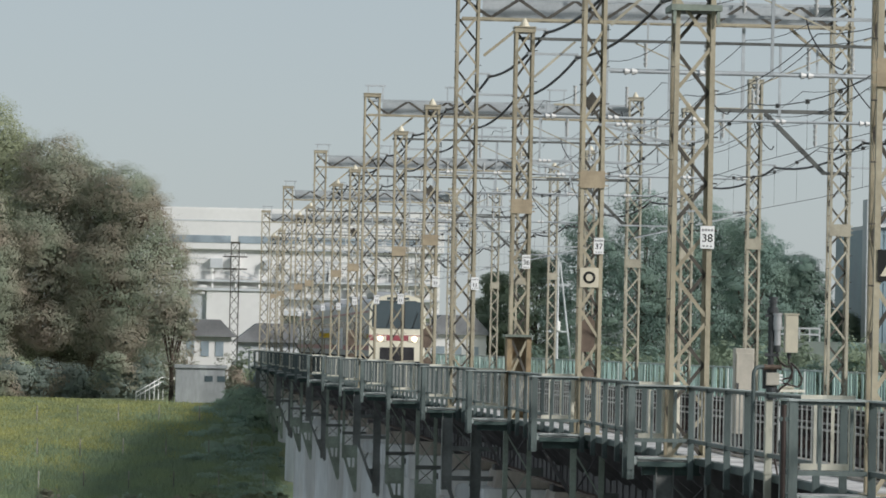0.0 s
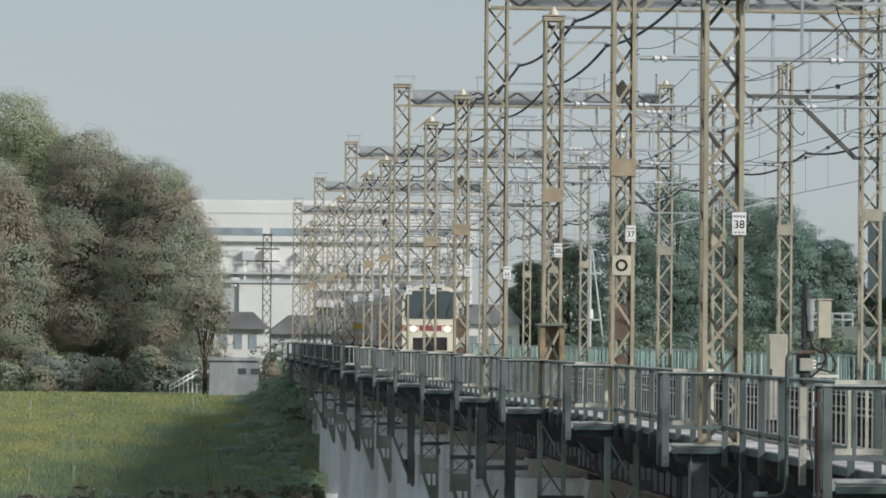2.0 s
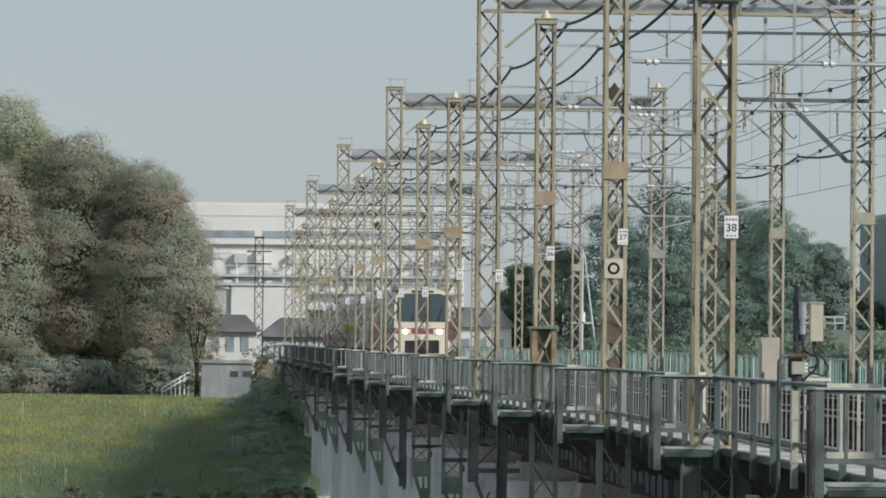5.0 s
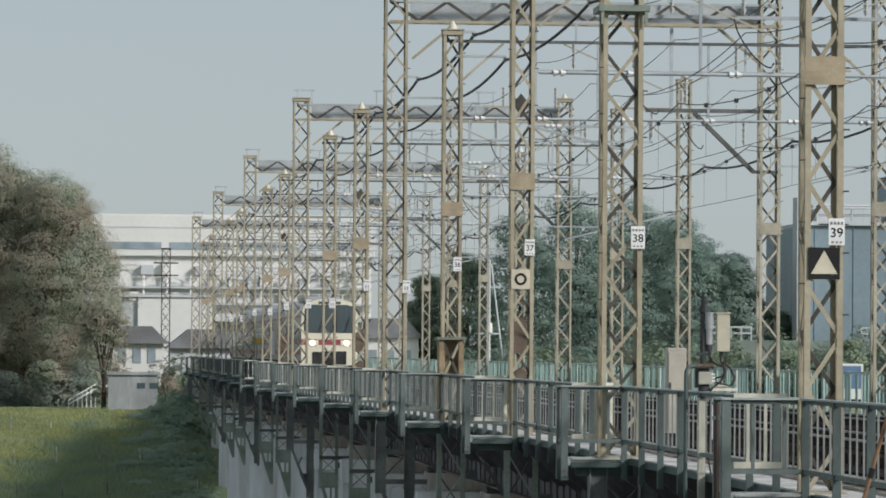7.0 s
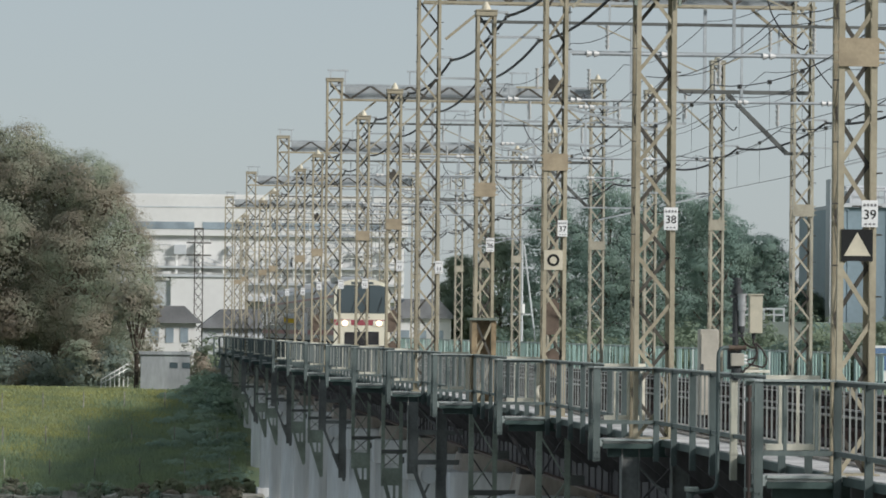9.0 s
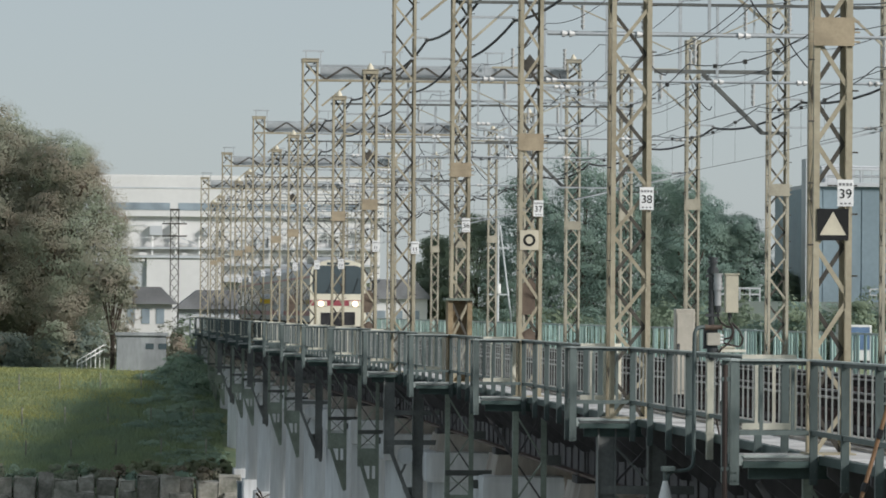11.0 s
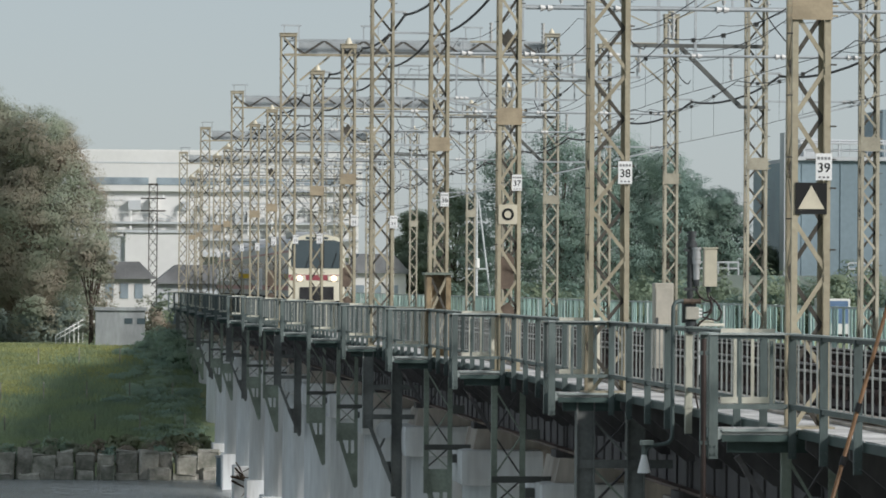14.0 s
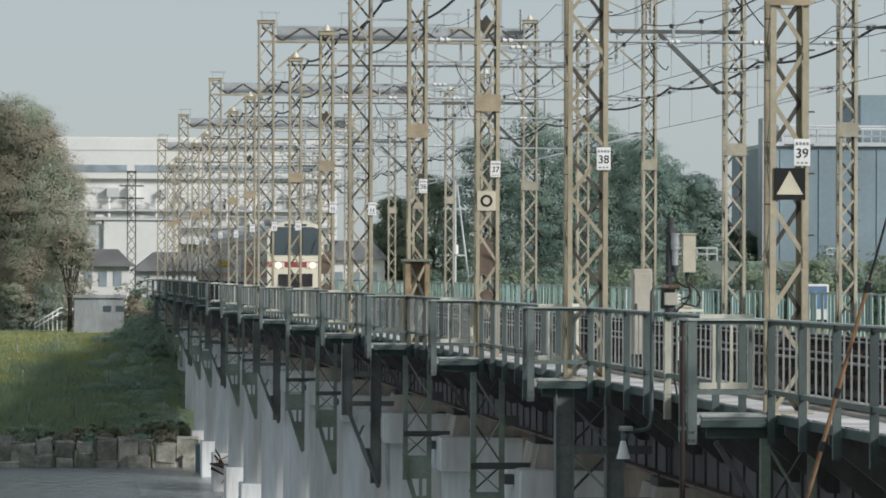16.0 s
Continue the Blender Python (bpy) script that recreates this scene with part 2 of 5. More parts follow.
def tube(name, pts, r, material, parent=None, label="", res=2):
    cu = bpy.data.curves.new(name, "CURVE")
    cu.dimensions = "3D"
    cu.bevel_depth, cu.bevel_resolution = r, res
    cu.use_fill_caps = True
    sp = cu.splines.new("POLY")
    sp.points.add(len(pts) - 1)
    for p, c in zip(sp.points, pts):
        p.co = (*c, 1)
    tmp = bpy.data.objects.new(name, cu)
    me = bpy.data.meshes.new_from_object(tmp)
    bpy.data.objects.remove(tmp)
    bpy.data.curves.remove(cu)
    me.materials.append(material)
    for p in me.polygons:
        p.use_smooth = True
    ob = new(name, me)
    if parent is not None:
        ob.parent = parent
    if label:
        ob["label"] = label
    return ob


# ---- plan of the bridge ----
SPAN = 17.2
FIRST = 51.05
LAST = 16                   # the far abutment
XO, XI, XM, XR = 7.9, 8.88, 9.15, 19.8
XMB = 8.97                  # the wider masts under the gantries
TRACKS = (12.4, 16.35)
DECK_IN = 10.15
WATER = -10.75
RAILHEAD = 0.42


def yn(n):
    return FIRST + SPAN * n


END = yn(LAST)

# ---- ground, water and bank ----
def smooth01(a):
    a = min(1.0, max(0.0, a))
    return a * a * (3 - 2 * a)


def ground_z(x, y):
    near = 0.1 - 12.0 * smooth01((y - 8) / 24.0)
    foot = 272 - 0.02 * (x - 5)
    if y < 140:
        z = near
    else:
        z = -12.2 + 2.3 * smooth01((y - foot) / 2.0) + 6.8 * min(1.0, max(0.0, (y - foot - 4) / 52.0))
        if y > foot + 56:
            z = -3.1
    z += 0.25 * noise.noise(Vector((x * 0.09, y * 0.09, 0.3))) * (1 if y > 278 else 0)
    return z


def build_ground():
    xs = [-2500, -1200, -500, -200, -90] + [-60 + 2.0 * i for i in range(81)] + [125, 180, 300, 700, 1500, 2500]
    ys = [-2500, -800, -200, -40] + [0 + 4.0 * i for i in range(12)] + [60, 140, 200, 255] + [264 + 1.5 * i for i in range(54)] + [350, 370, 420, 520, 800, 1600, 3000, 4700]
    bm = B()
    grid = [[bm.verts.new((x, y, ground_z(x, y))) for x in xs] for y in ys]
    for j in range(len(ys) - 1):
        for i in range(len(xs) - 1):
            bm.faces.new((grid[j][i], grid[j][i + 1], grid[j + 1][i + 1], grid[j + 1][i]))
    m = mat("levee_grass", (0.24, 0.26, 0.14), 0.95, 0.0, 0.16, 0.22, 0.6, 3.0, col2=(0.16, 0.21, 0.13), spec=0.1)
    ob = part("ground", bm, m, smooth=True)
    return tagged(ob, "grassy river levee, sunlit yellow-green and mown", "ground", kind="structure")


build_ground()


def water_material():
    m = bpy.data.materials.new("river_water")
    m.use_nodes = True
    n, l = m.node_tree.nodes, m.node_tree.links
    b = n["Principled BSDF"]
    b.inputs["Base Color"].default_value = (0.17, 0.185, 0.18, 1)
    b.inputs["Roughness"].default_value = 0.25
    geo = n.new("ShaderNodeNewGeometry")
    mp = n.new("ShaderNodeMapping")
    mp.inputs["Scale"].default_value = (0.5, 0.22, 1)
    tex = n.new("ShaderNodeTexNoise")
    tex.inputs["Scale"].default_value = 2.4
    tex.inputs["Detail"].default_value = 5
    bp = n.new("ShaderNodeBump")
    bp.inputs["Strength"].default_value = 1.0
    bp.inputs["Distance"].default_value = 0.5
    l.new(geo.outputs["Position"], mp.inputs["Vector"])
    l.new(mp.outputs[0], tex.inputs["Vector"])
    l.new(tex.outputs["Fac"], bp.inputs["Height"])
    l.new(bp.outputs[0], b.inputs["Normal"])
    return m


bm = B()
vs = [bm.verts.new(c) for c in ((-1500, 20, WATER), (1500, 20, WATER), (1500, 274, WATER), (-1500, 274, WATER))]
bm.faces.new(vs)
tagged(part("water", bm, water_material()), "grey rippled river water below the bridge", "river", kind="structure")


def bank_wall():
    """Old concrete blocks and stumps along the water's edge."""
    rnd = random.Random(5)
    w = thing("river_wall", "broken line of weathered concrete bank blocks at the water", "retaining wall", kind="structure", at=(0, 271.0, WATER))
    x = -26.0
    while x < 9.6:
        wd = rnd.uniform(0.9, 1.7)
        h = rnd.uniform(1.45, 1.95)
        b = B()
        box(b, -wd / 2, wd / 2, -0.5, 0.6, -0.9, h, 0.12)
        for v in b.verts:
            v.co += Vector((rnd.uniform(-.07, .07), rnd.uniform(-.1, .1), rnd.uniform(-.12, .12)))
        o = part("block", b, M_STONE, w)
        o.location = (x + wd / 2, rnd.uniform(-0.4, 0.3), 0)
        o.rotation_euler = (rnd.uniform(-.06, .06), rnd.uniform(-.05, .05), rnd.uniform(-.15, .15))
        x += wd + rnd.uniform(0.0, 0.14)
    x = -26.0
    while x < 9.6:
        wd = rnd.uniform(0.6, 1.6)
        b = B()
        box(b, -wd / 2, wd / 2, -0.5, 0.5, -0.9, rnd.uniform(0.3, 0.9), 0.1)
        for v in b.verts:
            v.co += Vector((rnd.uniform(-.09, .09), rnd.uniform(-.1, .1), rnd.uniform(-.1, .1)))
        o = part("block", b, M_STONE, w)
        o.location = (x + wd / 2, -1.2 + rnd.uniform(-0.3, 0.3), 0)
        x += wd + rnd.uniform(0.05, 0.9)


bank_wall()

# ---- the bridge: piers, girders, track, walkway ----
def build_pier(n):
    p = thing("bridge_pier", "pale grey concrete bridge pier with a stained cap", "pier", "bridge piers", at=(0, yn(n), WATER))
    for cx in (10.85, 18.3):
        b = B()
        rod(b, (cx, 0.6, -2.0), (cx, 0.6, -3.05 - WATER), 1.16, 28, 1.1)
        part("column", b, M_PIER, p)
        b = B()
        box(b, cx - 1.28, cx + 0.75, -0.95, 2.1, -3.12 - WATER, -2.25 - WATER, 0.16)
        part("cap", b, M_PIER, p, "pale concrete pier cap")
    b = B()
    box(b, 10.85, 18.3, 0.1, 1.1, -2.0, -3.1 - WATER)
    part("wall", b, M_PIER, p)
    b = B()
    box(b, 11.6, 17.0, -0.25, 1.5, -3.2 - WATER, -2.26 - WATER, 0.05)
    part("cross_head", b, M_PIERCAP, p, "stained beige cross head")
    b = B()
    prism(b, [(9.9, -2.25 - WATER), (19.2, -2.25 - WATER), (19.2, -1.75 - WATER), (10.0, -1.75 - WATER)], -0.6, 1.8)
    part("plinth", b, M_PIERCAP, p, "stained beige concrete plinth")
    b = B()
    box(b, 9.95, 10.75, -0.35, 0.55, -1.75 - WATER, -1.6 - WATER)
    part("bearing", b, M_GIRDER, p)
    b = B()
    box(b, 9.55, 19.6, -0.8, 2.0, -2.0, -8.6 - WATER, 0.06)
    part("footing", b, M_PIER, p, "pale concrete footing")
    return p


for n in range(0, LAST):
    build_pier(n)

bm = B()
box(bm, 9.3, 20.6, END - 1.5, END + 3.0, -9.0, -0.2, 0.1)
tagged(part("abutment", bm, M_PIERCAP), "concrete bridge abutment in the levee", "abutment", kind="structure")


def build_girder():
    g = thing("plate_girder", "dark brown riveted plate girder with vertical stiffeners", "girder", "plate girders", at=(0, yn(0), 0))
    L0, L1 = -SPAN + 0.12, -0.06
    b = B()
    box(b, 10.2, 10.23, L0, L1, -1.56, 0.02)
    part("web", b, M_GIRDER, g)
    b = B()
    box(b, 10.02, 10.42, L0, L1, -1.6, -1.555)
    part("bottom_flange", b, M_GFLANGE, g, "faded red-brown flange")
    b = B()
    box(b, 10.02, 10.42, L0, L1, 0.02, 0.06)
    part("top_flange", b, M_GIRDER, g)
    b = B()
    box(b, 10.165, 10.197, -0.02, 0.02, -1.552, 0.012)
    s = part("stiffener", b, M_GIRDER, g)
    s.location = (0, L0 + 0.15, 0)
    for i in range(1, 15):
        share("stiffener", s, g, pose(0, L0 + 0.15 + i * (SPAN - 0.5) / 14, 0))
    return g


gird = build_girder()
for n in range(0, LAST + 1):
    if n:
        copy_thing(gird, pose(0, yn(n), 0))
for n in range(0, LAST + 1):
    bm = B()
    for x in (14.1, 14.6, 18.9):
        box(bm, x, x + 0.03, yn(n) - SPAN + 0.12, yn(n) - 0.06, -1.56, 0.02)
        box(bm, x - 0.18, x + 0.2, yn(n) - SPAN + 0.12, yn(n) - 0.06, -1.6, -1.555)
    for i in range(5):
        y = yn(n) - SPAN + 1.5 + i * 3.5
        bar(bm, (10.25, y, -1.3), (14.1, y, -0.3), 0.08)
        bar(bm, (10.25, y, -0.3), (14.1, y, -1.3), 0.08)
    tagged(part("inner_girder", bm, M_GIRDER), "dark brown inner girders with cross bracing", "girder", "inner girders")

bm = B()
box(bm, 10.45, 19.9, yn(-1) - 2, END + 400, 0.065, 0.12)
tagged(part("track_deck", bm, M_BED), "dark steel and timber track deck of the bridge", "track deck", kind="structure")

bm = B()
y = yn(-1)
while y < END + 60:
    for tx in TRACKS:
        box(bm, tx - 1.25, tx + 1.25, y, y + 0.22, 0.12, 0.27)
    y += 0.62
tagged(part("sleepers", bm, M_TIE), "dark creosoted timber sleepers of the tracks", "sleepers", kind="stuff")
for tx in TRACKS:
    for s in (-0.56, 0.56):
        bm = B()
        y0, y1 = yn(-1) - 2, END + 120
        box(bm, tx + s - 0.065, tx + s + 0.065, y0, y1, 0.27, 0.29)
        box(bm, tx + s - 0.01, tx + s + 0.01, y0, y1, 0.29, 0.385)
        rail = tagged(part("rail", bm, M_RAILWEB), "rusty steel running rail with a bright worn head", "rail", "running rails")
        bm = B()
        box(bm, tx + s - 0.034, tx + s + 0.034, y0, y1, 0.385, RAILHEAD)
        part("rail_head", bm, M_STEEL, rail, "bright worn rail head")


def build_walkway():
    w = thing("walkway", "worn pale concrete walkway panels on green edge beams", "walkway", "walkway spans", at=(0, yn(0), 0))
    b = B()
    box(b, XI + 0.13, DECK_IN - 0.05, -0.96, -0.02, -0.075, 0.0)
    p0 = part("panel", b, M_DECK, w)
    for i in range(1, 17):
        share("panel", p0, w, pose(0, -i * SPAN / 17, 0))
    b = B()
    box(b, XO + 0.12, XI + 0.11, 0.02, 0.66, -0.075, 0.0)
    part("bay_floor", b, M_DECK, w, "pale floor slab of the refuge bay")
    b = B()
    box(b, XI + 0.066, XI + 0.117, -SPAN + 0.73, -0.0, -0.12, -0.012)
    part("edge_beam", b, M_EDGE, w, "green steel edge beam")
    # Bay edge takes the pale tone to look lit above the dark beam.
    b = B()
    box(b, XO + 0.02, XO + 0.11, 0.0, 0.7, -0.13, -0.004)
    box(b, XO + 0.11, XI + 0.1, -0.02, 0.0, -0.035, -0.004)
    box(b, XO + 0.11, XI + 0.1, 0.67, 0.73, -0.1, -0.004)
    part("bay_edge_beam", b, M_RAILTOP, w, "bay edge coloured pale as if lit")
    b = B()
    box(b, XO + 0.11, XI + 0.1, -0.015, 0.12, -0.16, -0.08)
    box(b, XO + 0.2, 10.15, 0.14, 0.2, -0.3, -0.08)
    part("bay_bracket", b, M_EDGE, w, "dark bracket below the refuge bay")
    b = B()
    prism(b, [(XI + 0.1, -0.08), (10.2, -0.08), (10.2, -1.1), (10.05, -1.1), (XI + 0.1, -0.24)], -0.04, 0.04)
    k = part("cantilever", b, M_GIRDER, w)
    k.location = (0, -0.4, 0)
    for i in range(1, 6):
        share("cantilever", k, w, pose(0, -0.4 - i * SPAN / 6, 0))
    b = B()
    box(b, DECK_IN - 0.05, DECK_IN + 0.03, -SPAN + 0.02, 0, -0.1, 0.12)
    part("inner_kerb", b, M_PIERCAP, w)
    b = B()
    rod(b, (DECK_IN - 0.22, -SPAN + 0.02, 0.1), (DECK_IN - 0.22, 0, 0.1), 0.06, 8)
    box(b, DECK_IN - 0.42, DECK_IN - 0.12, -SPAN + 0.02, 0, 0.003, 0.04)
    part("cable_trough", b, M_PIERCAP, w, "pale cable trough along the walkway")
    return w


def build_railing():
    r = thing("walkway_railing", "grey-green steel railing with pickets, stepping round a refuge bay", "railing", "railing spans", at=(0, yn(0), 0))
    TOP, BOT, LOW = 1.17, 0.27, -0.37
    BAY = 0.7

    def post(w, d):
        b = B()
        box(b, -w / 2, w / 2, -d / 2, -d / 2 + 0.014, LOW, TOP - 0.03)
        box(b, -w / 2, -w / 2 + 0.014, -d / 2 + 0.014, d / 2, LOW, TOP - 0.03)
        box(b, w / 2 - 0.014, w / 2, -d / 2 + 0.014, d / 2, LOW, TOP - 0.03)
        for zz in (LOW + 0.06, LOW + 0.16):
            for xx in (-0.025, 0.025):
                rod(b, (xx, -d / 2 - 0.018, zz), (xx, -d / 2 + 0.01, zz), 0.014, 6)
        return b
    p0 = part("post", post(0.095, 0.06), M_RAIL, r)
    p0.location = (XI, 0, 0)
    STEP = SPAN / 8
    for i in range(1, 8):
        share("post", p0, r, pose(XI, -STEP * i, 0))
    c0 = part("corner_post", post(0.11, 0.08), M_RAILLT, r, "pale green corner post")
    c0.location = (XO, 0, 0)
    c1 = share("corner_post", c0, r, pose(XO, BAY, 0))
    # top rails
    # Top plates are coloured pale for the light that falls on them.
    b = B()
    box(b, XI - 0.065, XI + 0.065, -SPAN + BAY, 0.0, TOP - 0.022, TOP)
    part("handrail_plate", b, M_RAILTOP, r, "top plate coloured pale as if skylit")
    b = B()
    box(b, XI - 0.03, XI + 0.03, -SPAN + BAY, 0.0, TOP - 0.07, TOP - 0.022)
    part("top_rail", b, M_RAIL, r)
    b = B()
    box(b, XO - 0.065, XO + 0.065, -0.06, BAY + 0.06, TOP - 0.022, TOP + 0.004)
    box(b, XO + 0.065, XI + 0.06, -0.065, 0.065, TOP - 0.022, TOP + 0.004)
    part("bay_handrail_plate", b, M_RAILTOP, r, "top plate coloured pale as if skylit")
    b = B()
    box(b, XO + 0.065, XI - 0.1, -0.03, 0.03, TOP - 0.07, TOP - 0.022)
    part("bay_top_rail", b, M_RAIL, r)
    b = B()
    box(b, XI - 0.03, XI + 0.03, -SPAN + BAY, 0.0, BOT - 0.03, BOT + 0.03)
    part("bottom_rail", b, M_RAILLT, r)
    b = B()
    box(b, XO + 0.06, XI - 0.06, -0.03, 0.03, BOT - 0.03, BOT + 0.03)
    box(b, XO - 0.03, XO + 0.03, 0.07, BAY - 0.07, BOT - 0.03, BOT + 0.03)
    part("bay_bottom_rail", b, M_RAILLT, r)
    # pickets, four between two posts
    b = B()
    box(b, -0.011, 0.011, -0.009, 0.009, BOT + 0.03, TOP - 0.07)
    k0 = part("picket", b, M_PICKET, r)
    k0.location = (XI, -STEP / 5, 0)
    for i in range(8):
        for k in range(1, 5):
            y = -STEP * (i + k / 5)
            if (i or k > 1) and y > -SPAN + BAY + 0.1:
                share("picket", k0, r, pose(XI, y, 0))
    for y in (0.33, 0.66):
        share("picket", k0, r, pose(XO, y, 0))
    b = B()
    box(b, -0.02, 0.02, -0.02, 0.02, BOT + 0.03, TOP - 0.1)
    e0 = part("end_picket", b, M_RAILLT, r)
    e0.location = (XO + 0.33, 0, 0)
    share("end_picket", e0, r, pose(XO + 0.72, 0, 0))
    # pale end panel of the bay
    b = B()
    box(b, XO + 0.2, XO + 0.88, BAY - 0.015, BAY + 0.015, TOP - 0.005, TOP + 0.05)
    box(b, XO + 0.2, XO + 0.88, BAY - 0.015, BAY + 0.015, BOT + 0.02, BOT + 0.1)
    box(b, XO + 0.80, XO + 0.88, BAY - 0.015, BAY + 0.015, BOT + 0.1, TOP - 0.005)
    e = part("end_panel", b, M_CREAM, r, "cream-white painted end panel")
    b = B()
    box(b, -0.02, 0.02, -0.015, 0.015, BOT + 0.1, TOP - 0.005)
    s0 = part("slat", b, M_CREAM, e)
    s0.location = (XO + 0.38, BAY, 0)
    share("slat", s0, e, pose(XO + 0.6, BAY, 0))
    return r


walkw = build_walkway()
railing = build_railing()
for n in range(1, LAST + 1):
    copy_thing(walkw, pose(0, yn(n), 0))
    copy_thing(railing, pose(0, yn(n), 0))


def build_far_fence():
    f = thing("parapet_fence", "mint green panel fence along the bridge edge", "fence", "parapet fences", at=(0, yn(0), 0))
    rnd = random.Random(3)
    b = B()
    box(b, 20.3, 20.32, -0.16, 0.16, 0.15, 1.2)
    p0 = None
    for i in range(34):
        y = -SPAN + 0.25 + i * SPAN / 34
        if p0 is None:
            p0 = part("panel", b, M_FENCE, f)
            p0.location = (0, y, 0)
        elif rnd.random() < 0.72:
            share("panel", p0, f, pose(0, y, 0))
    b = B()
    box(b, 20.33, 20.39, -0.03, 0.03, 0.0, 1.26)
    q = part("post", b, M_FENCEPOST, f)
    q.location = (0, -SPAN + 0.05, 0)
    for i in range(1, 9):
        share("post", q, f, pose(0, -SPAN + 0.05 + i * SPAN / 9, 0))
    b = B()
    box(b, 20.33, 20.37, -SPAN, 0, 1.2, 1.25)
    part("rail", b, M_FENCEPOST, f)
    b = B()
    box(b, 19.9, 20.5, -SPAN, 0, -0.3, 0.1)
    part("kerb", b, M_BED, f)
    return f


ff = build_far_fence()
for n in range(1, LAST + 1):
    copy_thing(ff, pose(0, yn(n), 0))


# ---- masts ----
def build_mast(width, depth, top, material, name, label, group, z0=0.0, pitch=0.62, dark=True, plate=True):
    m = thing(name, label, "mast", group)
    w, d = width / 2, depth / 2
    for sx in (-1, 1):
        for sy in (-1, 1):
            b = B()
            angle_bar(b, (sx * w, sy * d, z0), (0, 0, top), 0.075, 0.014, -sx, -sy)
            part("leg", b, material, m)
    k = max(1, int((top - z0) / pitch))
    h = (top - z0) / k
    # The rear lattice gets a darker steel, its shade put into the colour.
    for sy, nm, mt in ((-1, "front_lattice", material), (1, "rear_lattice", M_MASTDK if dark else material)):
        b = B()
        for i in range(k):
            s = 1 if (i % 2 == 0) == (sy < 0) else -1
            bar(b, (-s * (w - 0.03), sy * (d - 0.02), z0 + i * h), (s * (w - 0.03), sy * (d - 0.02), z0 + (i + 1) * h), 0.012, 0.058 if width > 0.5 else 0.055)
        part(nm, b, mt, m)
    for sx in (-1, 1):
        b = B()
        for i in range(k):
            s = 1 if i % 2 == 0 else -1
            bar(b, (sx * (w - 0.02), -s * (d - 0.03), z0 + i * h), (sx * (w - 0.02), s * (d - 0.03), z0 + (i + 1) * h), 0.012, 0.028)
        part("side_lattice", b, material, m)
    b = B()
    box(b, -w - 0.03, w + 0.03, -d - 0.03, d + 0.03, top, top + 0.03)
    box(b, -w - 0.02, w + 0.02, -d - 0.02, d + 0.02, top - 0.12, top - 0.02)
    part("cap", b, material, m)
    if plate:
        b = B()
        rod(b, (0, 0, top + 0.03), (0, 0, top + 0.12), 0.13, 12, 0.1)
        rod(b, (0, 0, top + 0.12), (0, 0, top + 0.24), 0.1, 12, 0.03)
        part("top_knob", b, M_BEIGE, m, "pale rounded insulator knob")
        b = B()
        box(b, -w - 0.012, w + 0.012, -d - 0.03, -d - 0.005, 5.03, 5.38)
        for zz in (5.08, 5.2, 5.33):
            bar(b, (-w - 0.08, -d - 0.02, zz), (w + 0.08, -d - 0.02, zz), 0.022)
        part("gusset", b, M_PLATE if material is M_MAST else material, m, "ochre bolted gusset plate")
    b = B()
    box(b, -w - 0.06, w + 0.06, -d - 0.06, d + 0.06, z0 - 0.02, z0 + 0.02)
    part("foot_plate", b, material, m)
    b = B()
    z = 2.2
    k = 0
    while z < top - 0.3 and z0 > -1:
        s = -1 if k % 2 else 1
        bar(b, (s * w, -d, z), (s * (w + 0.07), -d, z), 0.02)
        z += 0.38
        k += 1
    if z > 2.3:
        part("step_iron", b, M_MASTDK, m)["kind"] = "stuff"
    else:
        b.free()
    return m


BEAMS = (1, 4, 7, 10, 13, 16)
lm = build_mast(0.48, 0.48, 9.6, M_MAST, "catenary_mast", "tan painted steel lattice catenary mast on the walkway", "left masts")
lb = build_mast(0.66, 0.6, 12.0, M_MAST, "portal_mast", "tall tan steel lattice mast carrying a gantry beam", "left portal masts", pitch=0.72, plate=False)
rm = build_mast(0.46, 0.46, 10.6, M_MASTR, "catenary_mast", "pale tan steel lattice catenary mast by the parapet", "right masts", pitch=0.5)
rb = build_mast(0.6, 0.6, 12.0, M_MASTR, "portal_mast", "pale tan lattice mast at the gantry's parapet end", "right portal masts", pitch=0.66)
MAST_OFF = {0: -0.03, 1: -0.13, 2: -0.14, 3: -0.06}
used = {}
left_masts = []
for n in range(0, LAST + 1):
    for src, x in ((lb if n in BEAMS else lm, (XMB if n in BEAMS else XM) + MAST_OFF.get(n, 0.0)), (rb if n in BEAMS else rm, XR)):
        m4 = pose(x, yn(n) + 0.35, 0.1 if x == XR else 0.0)
        if src not in used:
            used[src] = 1
            src.matrix_basis = m4
            placed = src
        else:
            placed = copy_thing(src, m4)
        if x != XR:
            left_masts.append(placed)


